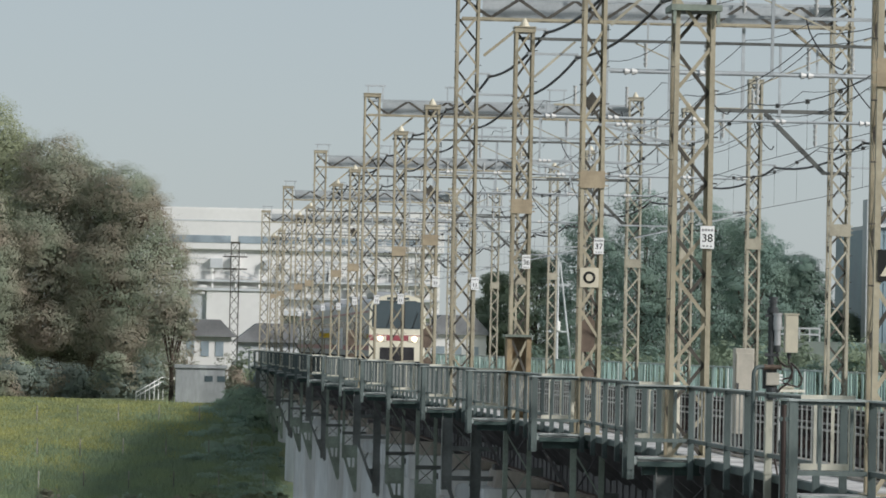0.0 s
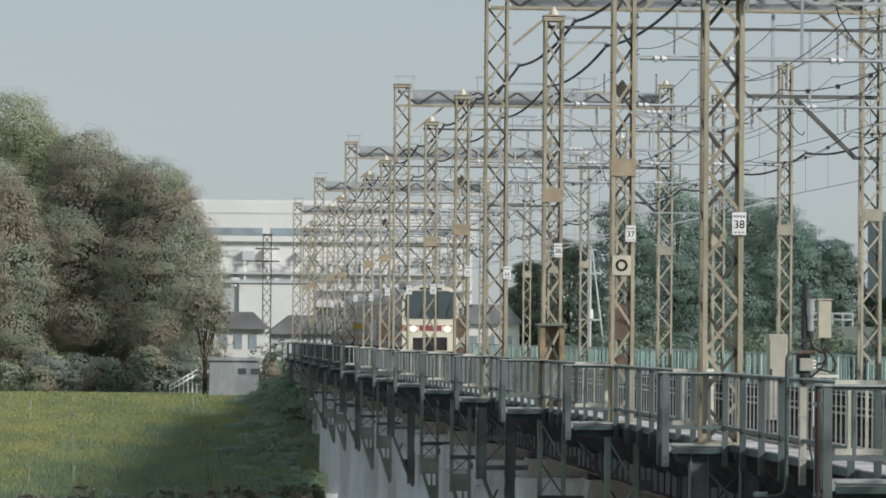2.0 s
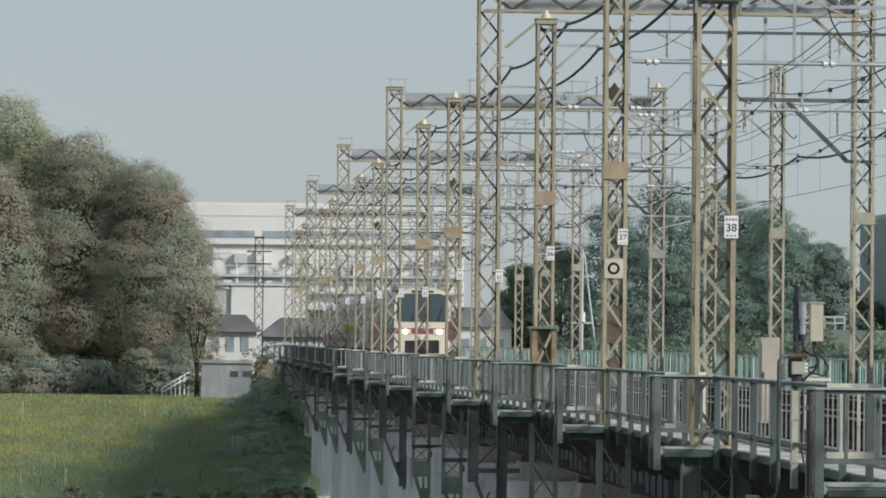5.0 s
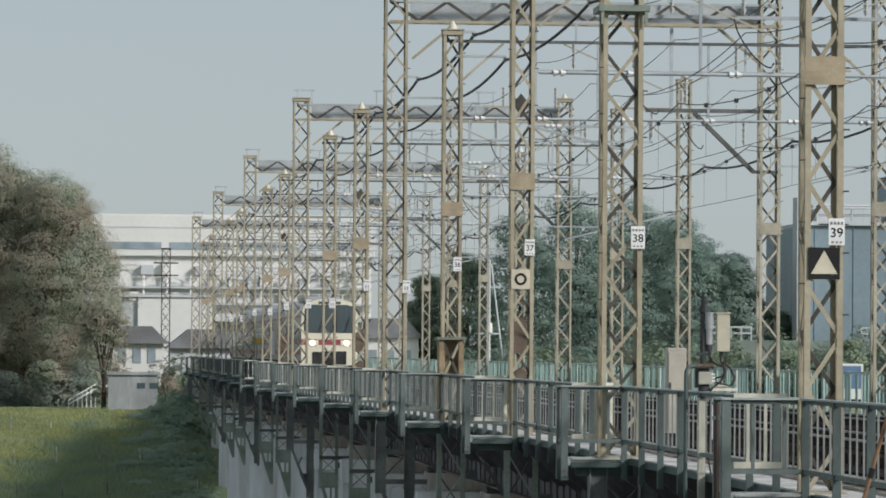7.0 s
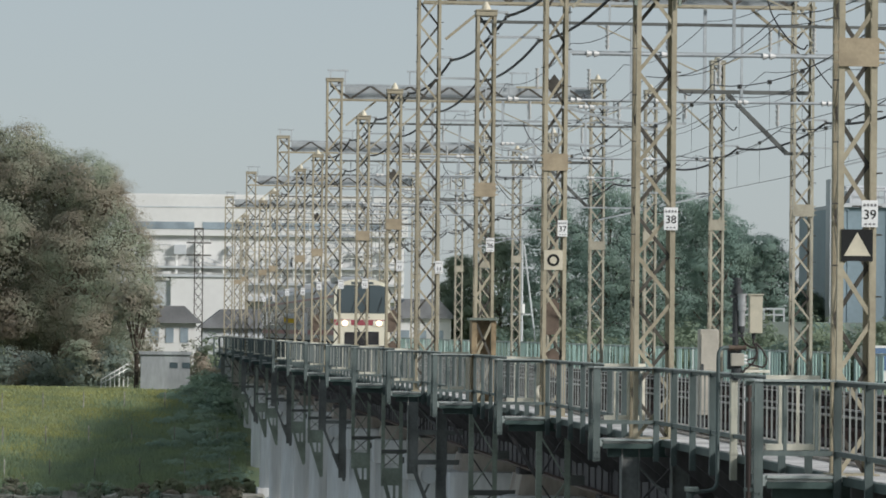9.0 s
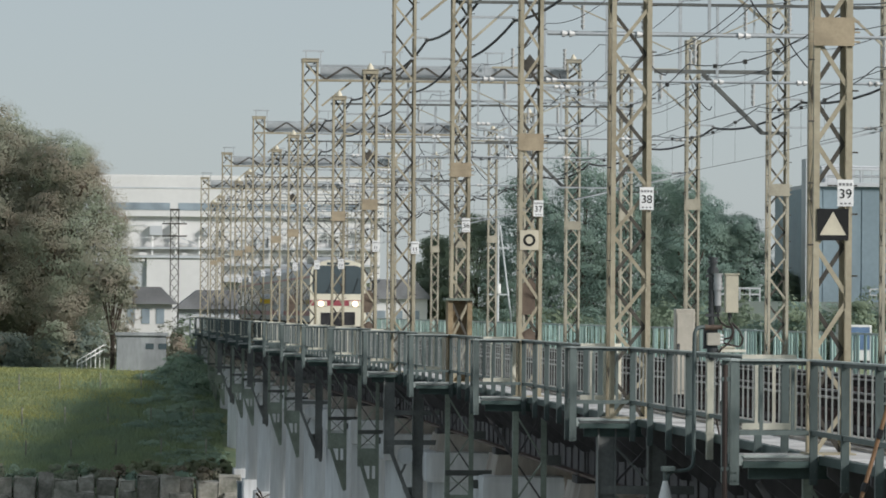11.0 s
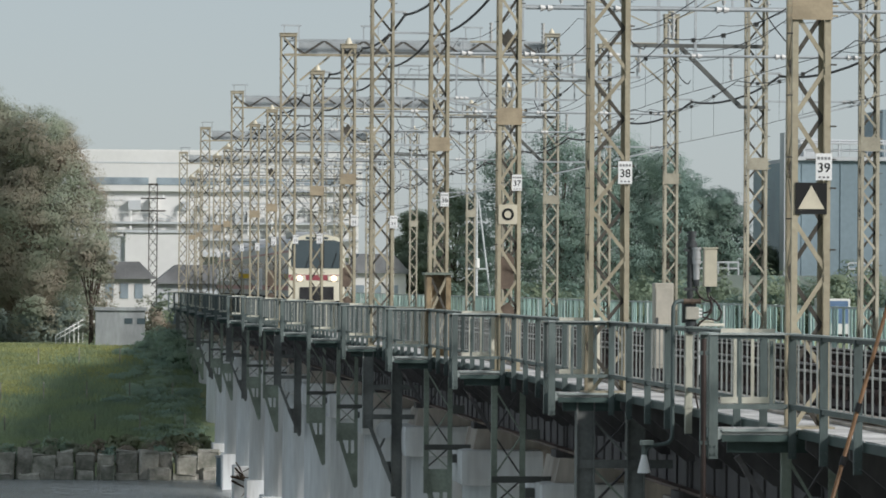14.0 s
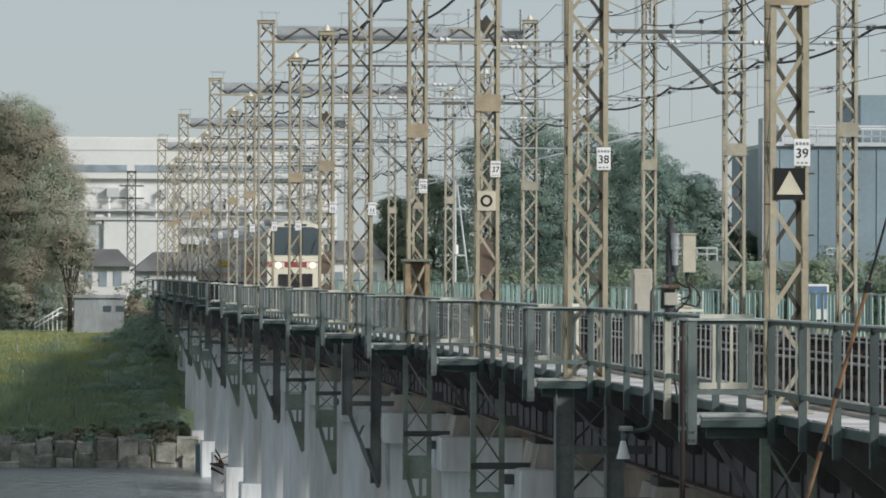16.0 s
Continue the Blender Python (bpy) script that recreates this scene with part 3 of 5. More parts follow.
def build_gantry():
    g = thing("gantry_beam", "grey galvanised truss beam spanning both tracks", "gantry", "gantry beams")
    x0, x1 = XM - 0.35, XR + 0.35
    for z in (11.15, 11.75):
        for y in (-0.22, 0.22):
            b = B()
            bar(b, (x0, y, z), (x1, y, z), 0.075)
            part("chord", b, M_MAST if z < 11.5 else M_GREYBEAM, g)
    b = B()
    box(b, x0 + 0.6, x1 - 0.6, 0.19, 0.2, 11.22, 11.70)
    part("web_sheet", b, M_GREYBEAM, g, "grey galvanised mesh sheet")
    b = B()
    k = 14
    for y in (-0.22,):
        for i in range(k):
            xa, xb = x0 + (x1 - x0) * i / k, x0 + (x1 - x0) * (i + 1) / k
            za, zb = (11.18, 11.72) if i % 2 else (11.72, 11.18)
            bar(b, (xa, y, za), (xb, y, zb), 0.03, 0.09)
    part("diagonal_bracing", b, M_MASTDK, g)
    for x in (XM - 0.05, XM + 3.2, XM + 7.4):
        b = B()
        for s in (-0.3, 0.3):
            bar(b, (x + s, 0, 11.78), (x + s, 0, 12.35), 0.05)
        bar(b, (x - 0.42, 0, 12.35), (x + 0.42, 0, 12.35), 0.07)
        part("stand", b, M_GREYBEAM, g)
    for x in (TRACKS[0], TRACKS[1]):
        b = B()
        bar(b, (x + 0.6, 0, 11.1), (x + 0.6, 0, 8.6), 0.09)
        part("drop_post", b, M_GREYBEAM, g)
        b = B()
        bar(b, (x + 0.6, 0, 8.75), (x - 0.9, 0, 8.75), 0.06)
        part("arm", b, M_MASTR, g)
    b = B()
    bar(b, (XM + 0.3, 0, 10.1), (XM + 1.5, 0, 11.1), 0.08)
    bar(b, (XR - 0.3, 0, 10.1), (XR - 1.5, 0, 11.1), 0.08)
    part("knee_brace", b, M_MAST, g)
    return g


def insulator(b, p, q, r=0.07, k=4):
    """A string of porcelain sheds from p to q."""
    p, q = Vector(p), Vector(q)
    d = (q - p) / k
    for i in range(k):
        rod(b, p + d * i, p + d * (i + 0.75), r, 8, r * 0.55)
    rod(b, p, q, r * 0.35, 6)


def build_cross_span():
    """The lighter cross beam of an ordinary mast pair."""
    g = thing("cross_beam", "thin tan steel cross beam with white insulators", "cross beam", "cross beams")
    x0, x1 = XM, XR
    b = B()
    bar(b, (x0 - 0.3, 0, 9.35), (x1 + 0.2, 0, 9.35), 0.1, 0.07)
    part("beam", b, M_BRACKETDK, g)
    b = B()
    bar(b, (x0 + 2.7, 0, 9.3), (x0 + 5.2, 0, 8.2), 0.035)
    bar(b, (x1 - 2.7, 0, 9.3), (x1 - 5.2, 0, 8.2), 0.035)
    bar(b, (x0 + 0.2, 0, 8.4), (x0 + 1.2, 0, 9.3), 0.06)
    bar(b, (x1 - 0.2, 0, 8.4), (x1 - 1.2, 0, 9.3), 0.06)
    part("bracing", b, M_MASTR, g)
    b = B()
    rod(b, (x0 + 0.2, 0, 7.45), (x1 - 0.2, 0, 7.45), 0.035, 8)
    part("steady_span", b, M_GREYBEAM, g)
    b = B()
    for x in (x0 + 0.5, TRACKS[0] - 1.2, TRACKS[0] + 0.9, TRACKS[1] - 1.0, TRACKS[1] + 1.1, x1 - 0.55):
        insulator(b, (x, 0, 7.45), (x + 0.3, 0, 7.45), 0.075, 2)
    for x in (TRACKS[0], TRACKS[1]):
        insulator(b, (x, 0, 7.4), (x, 0, 6.85), 0.06, 4)
    part("insulator_string", b, M_INSUL, g, "white porcelain insulators")
    b = B()
    for x in (TRACKS[0] + 0.3, TRACKS[1] - 0.9):
        bar(b, (x, 0, 9.3), (x, 0, 7.45), 0.06)
    bar(b, (x0 + 3.0, 0, 9.4), (x0 + 3.0, 0, 9.85), 0.05)
    bar(b, (x0 + 3.75, 0, 9.4), (x0 + 3.75, 0, 9.85), 0.05)
    bar(b, (x0 + 2.85, 0, 9.85), (x0 + 3.9, 0, 9.85), 0.07)
    part("hanger_frame", b, M_GREYBEAM, g)
    return g


def add_jumpers(g, seed, bars=True):
    """Loose jumper cables and hanging insulators of a cross beam."""
    rnd = random.Random(seed)
    for x in (TRACKS[0] + 1.4, TRACKS[1] + 1.2):
        w, d = rnd.uniform(0.6, 0.9), rnd.uniform(0.3, 0.6)
        pts = []
        for i in range(13):
            u = i / 12
            pts.append((x + w * (u - 0.5), -0.1, 8.6 - d * math.sin(math.pi * u) ** 0.6 - 0.9 * u * u))
        tube("jumper", pts, 0.016, M_WIRE, g)
    for x in (TRACKS[0] - 0.3, TRACKS[0] + 1.2, TRACKS[1] - 0.2, TRACKS[1] + 0.9):
        b = B()
        insulator(b, (x, 0, 9.3), (x, 0, 8.7), 0.06, 5)
        part("insulator_string", b, M_INSUL, g, "white porcelain insulators")
    if not bars:
        return
    b = B()
    bar(b, (XM + 1.4, 0.2, 8.65), (XR - 1.0, 0.2, 8.65), 0.07)
    part("lower_bar", b, M_GREYBEAM, g)
    for x in (XM + 1.5, XM + 3.6, XR - 3.4, XR - 1.1):
        b = B()
        bar(b, (x, 0.2, 8.65), (x, 0.2, 9.35), 0.05)
        part("post", b, M_GREYBEAM, g)
    for x, y in ((XM + 1.0, 5.9), (XR - 1.0, 5.9)):
        b = B()
        bar(b, (XM if x < 14 else XR, 0, y + 0.45), (x + (0.9 if x < 14 else -0.9), 0, y), 0.05)
        part("steady_arm", b, M_GREYBEAM, g)
    for xa, xb in ((XM, XM + 2.4), (XR, XR - 2.6)):
        b = B()
        bar(b, (xa, 0, 6.35), (xb, 0, 6.35), 0.05)
        part("registration_bar", b, M_GREYBEAM, g)
    for xa, s in ((XM, 1), (XR, -1)):
        b = B()
        insulator(b, (xa + s * 0.35, 0, 6.35), (xa + s * 0.7, 0, 6.35), 0.055, 3)
        part("insulator_string", b, M_INSUL, g, "white porcelain insulators")


def build_cantilever():
    c = thing("cantilever_arm", "grey steel cantilever arm with a raking strut", "cantilever", "cantilever arms")
    b = B()
    bar(b, (XR - 3.6, 0, 8.7), (XR + 0.35, 0, 8.7), 0.11)
    part("arm", b, M_BRACKETDK, c)
    b = B()
    bar(b, (XR - 2.2, 0, 8.65), (XR - 0.45, 0, 6.95), 0.12)
    part("strut", b, M_BRACKETDK, c)
    b = B()
    bar(b, (XR - 0.5, 0, 6.95), (XR + 0.35, 0, 6.95), 0.09)
    part("seat", b, M_BRACKETDK, c)
    b = B()
    insulator(b, (XR - 3.4, 0, 8.6), (XR - 3.4, 0, 7.9), 0.06, 5)
    part("insulator_string", b, M_INSUL, c, "white porcelain insulators")
    return c


gan, cro, can = build_gantry(), build_cross_span(), build_cantilever()
add_jumpers(cro, 6)
add_jumpers(can, 9, False)
used = {}
for n in range(0, LAST + 1):
    for src in ((gan, can) if n in BEAMS else (cro,)):
        m4 = pose(0, yn(n) + 0.35, 0)
        if src not in used:
            used[src] = 1
            src.matrix_basis = m4
        else:
            copy_thing(src, m4)


# ---- wires ----
def wire(name, x, z, sag, r, material, label, group, wob=0.0, steps=8):
    pts = []
    for n in range(-1, LAST + 1):
        for i in range(steps):
            u = i / steps
            pts.append((x + (wob if n % 2 else -wob) * (1 - 2 * u), yn(n) + 0.35 + u * SPAN, z - sag * 4 * u * (1 - u)))
    pts.append((x, yn(LAST + 1) + 0.35, z))
    return tagged(tube(name, pts, r, material), label, "cable", group)


wire("feeder_cable", 9.62, 9.5, 0.24, 0.037, M_WIRE, "thick black feeder cable sagging from mast to mast", "feeder cables")
wire("feeder_cable", 10.4, 8.9, 0.24, 0.034, M_WIRE, "thick black feeder cable sagging from mast to mast", "feeder cables")
wire("feeder_cable", 20.5, 7.85, 0.3, 0.035, M_WIRE, "thick black feeder cable sagging from mast to mast", "feeder cables")
for tx in TRACKS:
    wire("messenger_wire", tx, 6.85, 0.35, 0.011, M_CWIRE, "thin dark messenger wire above the track", "overhead wires", 0.15)
    wire("contact_wire", tx, 5.6, 0.0, 0.007, M_CWIRE, "thin dark contact wire above the track", "overhead wires", 0.15, steps=2)
    bm = B()
    for n in range(-1, LAST + 1):
        for i in range(1, 5):
            u = i / 5
            y = yn(n) + 0.35 + u * SPAN
            xw = tx + (0.15 if n % 2 else -0.15) * (1 - 2 * u)
            bar(bm, (xw, y, 5.6), (xw, y, 6.85 - 0.35 * 4 * u * (1 - u)), 0.006)
            box(bm, xw - 0.035, xw + 0.035, y - 0.06, y + 0.06, 6.8 - 0.35 * 4 * u * (1 - u), 6.88 - 0.35 * 4 * u * (1 - u))
    tagged(part("droppers", bm, M_CWIRE), "thin dropper wires between messenger and contact wire", "overhead wires", kind="stuff")
for x, z in ((13.6, 8.1), (17.6, 8.3), (15.2, 7.6), (19.1, 7.6), (11.2, 8.85), (14.6, 9.45), (18.7, 9.3), (10.9, 7.0)):
    wire("line_wire", x, z, 0.35, 0.009, M_CWIRE, "thin dark line wire strung along the bridge", "line wires")


def feeder_arm(n, x0, x1, z):
    a = thing("cable_hanger", "small steel hanger holding a feeder cable", "hanger", "cable hangers", at=(x0, yn(n) + 0.35, z))
    b = B()
    bar(b, (0, 0, 0.08), (x1 - x0, 0, 0.08), 0.06)
    part("arm", b, M_GREYBEAM, a)
    b = B()
    insulator(b, (x1 - x0 - 0.02, 0, 0.06), (x1 - x0 - 0.02, 0, -0.06), 0.08, 2)
    part("insulator", b, M_INSUL, a, "white porcelain insulator")


for n in range(0, LAST + 1):
    feeder_arm(n, XM, 9.64, 9.5)
    feeder_arm(n, XM, 10.42, 8.9)
    feeder_arm(n, XR, 20.52, 7.85)

# ---- brackets under the masts ----
def rivets(name, spots, parent, material):
    b = B()
    for x, y, z in spots:
        box(b, x - 0.012, x + 0.012, y - 0.012, y, z - 0.012, z + 0.012)
    part(name, b, material, parent)["kind"] = "stuff"


def build_bracket(c):
    """An ordinary mast's frame below the deck: two legs, a tall braced panel, a short crossed one, then a plate that tapers to a tip on the pier."""
    x0, x1 = c - 0.29, c + 0.29
    k = thing("mast_bracket", "olive-grey riveted steel bracket frame tapering down a pier", "bracket", "mast brackets")
    for x, low, s in ((x0, -3.35, 1), (x1, -4.0, -1)):
        b = B()
        box(b, x - 0.06, x + 0.06, 0.2, 0.215, low, -0.1)
        box(b, x - s * 0.06, x - s * 0.045, 0.215, 0.32, low, -0.1)
        part("leg", b, M_BRACKET, k)
        rivets("rivet_line", [(x + d, 0.2, -0.25 - 0.13 * i) for i in range(int((-0.3 - low) / 0.13)) for d in (-0.035, 0.035)], k, M_BRACKET)
    # Rear braces take the dark girder colour to stand for shade.
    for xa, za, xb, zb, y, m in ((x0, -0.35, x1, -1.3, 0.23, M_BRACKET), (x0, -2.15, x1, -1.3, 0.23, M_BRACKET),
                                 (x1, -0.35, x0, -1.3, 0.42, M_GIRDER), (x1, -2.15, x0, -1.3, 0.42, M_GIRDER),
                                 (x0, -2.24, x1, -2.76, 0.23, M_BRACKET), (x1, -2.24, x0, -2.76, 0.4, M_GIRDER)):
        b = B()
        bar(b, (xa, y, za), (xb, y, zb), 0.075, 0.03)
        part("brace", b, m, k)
    b = B()
    box(b, x0 - 0.05, x1 + 0.62, 0.17, 0.19, -2.29, -2.16)
    box(b, x0 - 0.05, x1 + 0.62, 0.19, 0.32, -2.18, -2.16)
    part("strut", b, M_BRACKETDK, k)
    w = x1 - x0
    for name, pts in (("upper_plate", [(x0 - 0.05, -2.76), (x1 + 0.06, -2.76), (x1 + 0.06, -3.33), (x0 + 0.02, -3.33)]),
                      ("middle_bar", [(x0 + 0.58 * w, -3.33), (x0 + 0.72 * w, -3.33), (x0 + 0.72 * w, -3.75), (x0 + 0.58 * w, -3.75)]),
                      ("left_bar", [(x0 + 0.02, -3.33), (x0 + 0.12, -3.33), (x0 + 0.25, -3.75), (x0 + 0.15, -3.75)]),
                      ("tip_plate", [(x0 + 0.15, -3.75), (x1 + 0.06, -3.75), (x1 + 0.06, -4.85), (x1 - 0.08, -4.85)])):
        b = B()
        prism(b, pts, 0.24, 0.27)
        part(name, b, M_BRACKET, k)
    b = B()
    bar(b, (x0 - 0.06, 0.22, -2.7), (x1 - 0.02, 0.22, -4.88), 0.08, 0.06)
    part("edge_flange", b, M_BRACKET, k)
    rivets("rivet_line", [(x0 + 0.05 + i * 0.075, 0.24, z) for i in range(8) for z in (-2.83, -3.27)], k, M_BRACKET)
    for z in (-1.3, -2.5):
        b = B()
        box(b, x1 + 0.062, x1 + 0.35, 0.1, 0.5, z - 0.1, z + 0.1)
        part("anchor", b, M_BRACKETDK, k)
    # Strut coloured dark for the shade under the bay.
    b = B()
    bar(b, (x0 - 0.6, 0.35, -0.35), (x0, 0.35, -1.3), 0.07)
    part("bay_strut", b, M_GIRDER, k)
    return k


def build_portal_bracket(c):
    """The heavier frame below a gantry mast: broad channel legs over a raking strut that runs down to a tip."""
    x0, x1 = c - 0.5, c + 0.5
    k = thing("portal_bracket", "heavy dark slate steel bracket frame below a gantry mast", "bracket", "portal brackets")
    for x, low in ((x0 + 0.11, -2.35), (x1 - 0.06, -4.3)):
        b = B()
        box(b, x - 0.14, x + 0.14, 0.16, 0.18, low, -0.1)
        for s in (-1, 1):
            box(b, x + s * 0.14 - 0.012, x + s * 0.14 + 0.012, 0.1, 0.4, low, -0.1)
        part("leg", b, M_SLATE, k)
        rivets("rivet_line", [(x + d, 0.16, -0.3 - 0.15 * i) for i in range(int((-0.4 - low) / 0.15)) for d in (-0.09, 0.09)], k, M_SLATE)
    # Rear brace of each pair is coloured darker, as shaded.
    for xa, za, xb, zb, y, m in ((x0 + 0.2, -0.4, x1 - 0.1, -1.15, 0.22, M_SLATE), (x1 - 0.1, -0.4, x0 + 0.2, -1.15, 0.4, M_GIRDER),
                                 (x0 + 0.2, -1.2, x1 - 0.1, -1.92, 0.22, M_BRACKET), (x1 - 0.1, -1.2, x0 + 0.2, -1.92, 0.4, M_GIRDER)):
        b = B()
        bar(b, (xa, y, za), (xb, y, zb), 0.085, 0.035)
        part("brace", b, m, k)
    for z in (-1.17, -2.02):
        b = B()
        box(b, x0 + 0.0, x1 + 0.55, 0.12, 0.155, z - 0.07, z + 0.07)
        part("strut", b, M_SLATE, k)
    b = B()
    bar(b, (x0 + 0.1, 0.2, -2.1), (x1 + 0.02, 0.2, -4.42), 0.24, 0.1)
    part("raking_strut", b, M_SLATE, k)
    b = B()
    bar(b, (x1 - 0.15, 0.26, -2.1), (x0 + 0.45, 0.26, -2.95), 0.1, 0.06)
    part("inner_strut", b, M_SLATE, k)
    b = B()
    prism(b, [(x1 - 0.5, -3.3), (x1 + 0.08, -3.3), (x1 + 0.08, -4.42), (x1 - 0.02, -4.42)], 0.27, 0.3)
    part("tip_plate", b, M_SLATE, k)
    b = B()
    rod(b, (c + 0.1, 0.2, -2.4), (c + 0.1, 0.6, -2.4), 0.24, 16)
    part("bearing_pin", b, M_PIER, k, "pale round bearing end")
    return k


M_SLATE = mat("dark_slate_bracket_paint", (0.20, 0.21, 0.20), 0.6, 0.0, 1.0, 0.2, 0.1, 14, per=0.2)
plain_k, portal_k = build_bracket(0.0), build_portal_bracket(0.0)
first = {}
for n in range(0, LAST + 1):
    src = portal_k if n in BEAMS else plain_k
    m4 = pose((9.0 if n in BEAMS else 9.17) + MAST_OFF.get(n, 0.0), yn(n), 0)
    if src not in first:
        first[src] = 1
        src.matrix_basis = m4
    else:
        copy_thing(src, m4)


# ---- signs on the masts ----
def text_mesh(txt, size):
    cu = bpy.data.curves.new("text", "FONT")
    cu.body, cu.size, cu.align_x, cu.align_y, cu.extrude, cu.offset = txt, size, "CENTER", "CENTER", 0.002, 0.0
    tmp = bpy.data.objects.new("text", cu)
    me = bpy.data.meshes.new_from_object(tmp)
    bpy.data.objects.remove(tmp)
    me.materials.append(M_BLACK)
    return me


def mast_plate(n, dx, z, w, h, number=""):
    y = yn(n) + 0.35 - (0.33 if n in BEAMS else 0.27)
    s = thing("number_plate", "white mast number plate with black marks", "sign", "mast number plates", at=(XM + dx + (MAST_OFF.get(n, 0.0) if n > 1 else 0.0), y, z))
    b = B()
    box(b, -w / 2, w / 2, -0.012, 0.0, -h / 2, h / 2)
    part("plate", b, M_WHITE, s)
    b = B()
    for i in range(4):
        x = -w * 0.33 + i * w * 0.22
        box(b, x - w * 0.07, x + w * 0.07, -0.016, -0.012, h * 0.27, h * 0.37)
    for i in range(3):
        x = -w * 0.26 + i * w * 0.26
        box(b, x - w * 0.07, x + w * 0.07, -0.016, -0.012, -h * 0.42, -h * 0.36)
    part("small_writing", b, M_GREYINK, s, "black bars of small writing")
    if number:
        o = new("number", text_mesh(number, h * 0.5))
        o.parent = s
        o.matrix_basis = pose(0, -0.016, -h * 0.05, 90)
    else:
        b = B()
        for x in (-w * 0.17, w * 0.17):
            box(b, x - w * 0.07, x + w * 0.07, -0.016, -0.012, -h * 0.26, h * 0.02)
        part("number", b, M_GREYINK, s)
    b = B()
    box(b, -w / 2 - 0.12, w / 2 + 0.05, 0.0, 0.025, h * 0.25, h * 0.3)
    part("bracket", b, M_MASTDK, s)


mast_plate(0, 0.12, 3.22, 0.2, 0.33, "39")
mast_plate(1, -0.06, 3.6, 0.23, 0.37, "38")
mast_plate(2, 0.15, 3.85, 0.2, 0.33, "37")
mast_plate(3, 0.13, 3.85, 0.2, 0.34, "36")
for n, dx, z in ((4, 0.15, 3.55), (5, 0.2, 3.85), (6, 0.1, 3.45), (7, 0.15, 3.6), (8, 0.1, 3.7), (9, 0.15, 3.6), (10, 0.1, 3.7), (11, 0.1, 3.5), (12, 0.1, 3.6)):
    mast_plate(n, dx, z, 0.22, 0.36)

s = thing("round_sign", "beige square sign with a black ring on a mast", "sign", at=(XM - 0.17, yn(2) + 0.35 - 0.242, 3.2))
bm = B()
box(bm, -0.19, 0.19, -0.015, 0.0, -0.2, 0.2)
part("plate", bm, M_BEIGE, s)
bm = B()
k = 28
ring = []
for i in range(k):
    a = 2 * math.pi * i / k
    ring.append([bm.verts.new((r * math.cos(a), -0.02, r * math.sin(a))) for r in (0.075, 0.125)])
for i in range(k):
    j = (i + 1) % k
    bm.faces.new((ring[i][0], ring[i][1], ring[j][1], ring[j][0]))
part("ring", bm, M_BLACK, s, "black ring")

s = thing("triangle_sign", "black square sign with a pale triangle on a mast", "sign", at=(XM - 0.03, yn(0) + 0.35 - 0.242, 2.83))
bm = B()
box(bm, -0.195, 0.195, -0.015, 0.0, -0.195, 0.195)
part("plate", bm, M_BLACK, s)
bm = B()
prism(bm, [(-0.165, -0.13), (0.165, -0.13), (0.0, 0.16)], -0.022, -0.016)
part("triangle", bm, M_BEIGE, s, "pale beige triangle")

s = thing("mast_platform", "dark steel work platform round a mast", "platform", at=(XMB - 0.13, yn(1) + 0.35, 7.3))
bm = B()
box(bm, -0.42, 0.42, -0.42, 0.42, 0, 0.1)
part("floor_plate", bm, M_BRACKET, s)
for x in (-0.36, 0.36):
    bm = B()
    bar(bm, (x, -0.38, -0.22), (x, -0.38, 0.0), 0.05)
    part("hanger", bm, M_BRACKET, s)

s = thing("mast_base_box", "brown rusted guard box round a mast foot", "guard box", at=(XM - 0.06, yn(3) + 0.35, 0))
bm = B()
for x in (-0.3, 0.18):
    box(bm, x, x + 0.12, -0.3, 0.3, 0.02, 2.0)
part("side", bm, M_BASE, s)
bm = B()
box(bm, -0.36, 0.36, -0.36, 0.36, 2.0, 2.06)
part("lid", bm, M_BRACKET, s)
bm = B()
box(bm, -0.18, 0.18, -0.1, -0.08, 0.02, 2.0)
part("back", bm, M_BASE, s)
for z0 in (0.1, 1.05):
    for sgn in (-1, 1):
        bm = B()
        bar(bm, (-0.2 * sgn, -0.28, z0), (0.2 * sgn, -0.28, z0 + 0.9), 0.012, 0.06)
        part("cross_brace", bm, M_MAST if sgn > 0 else M_MASTDK, s)


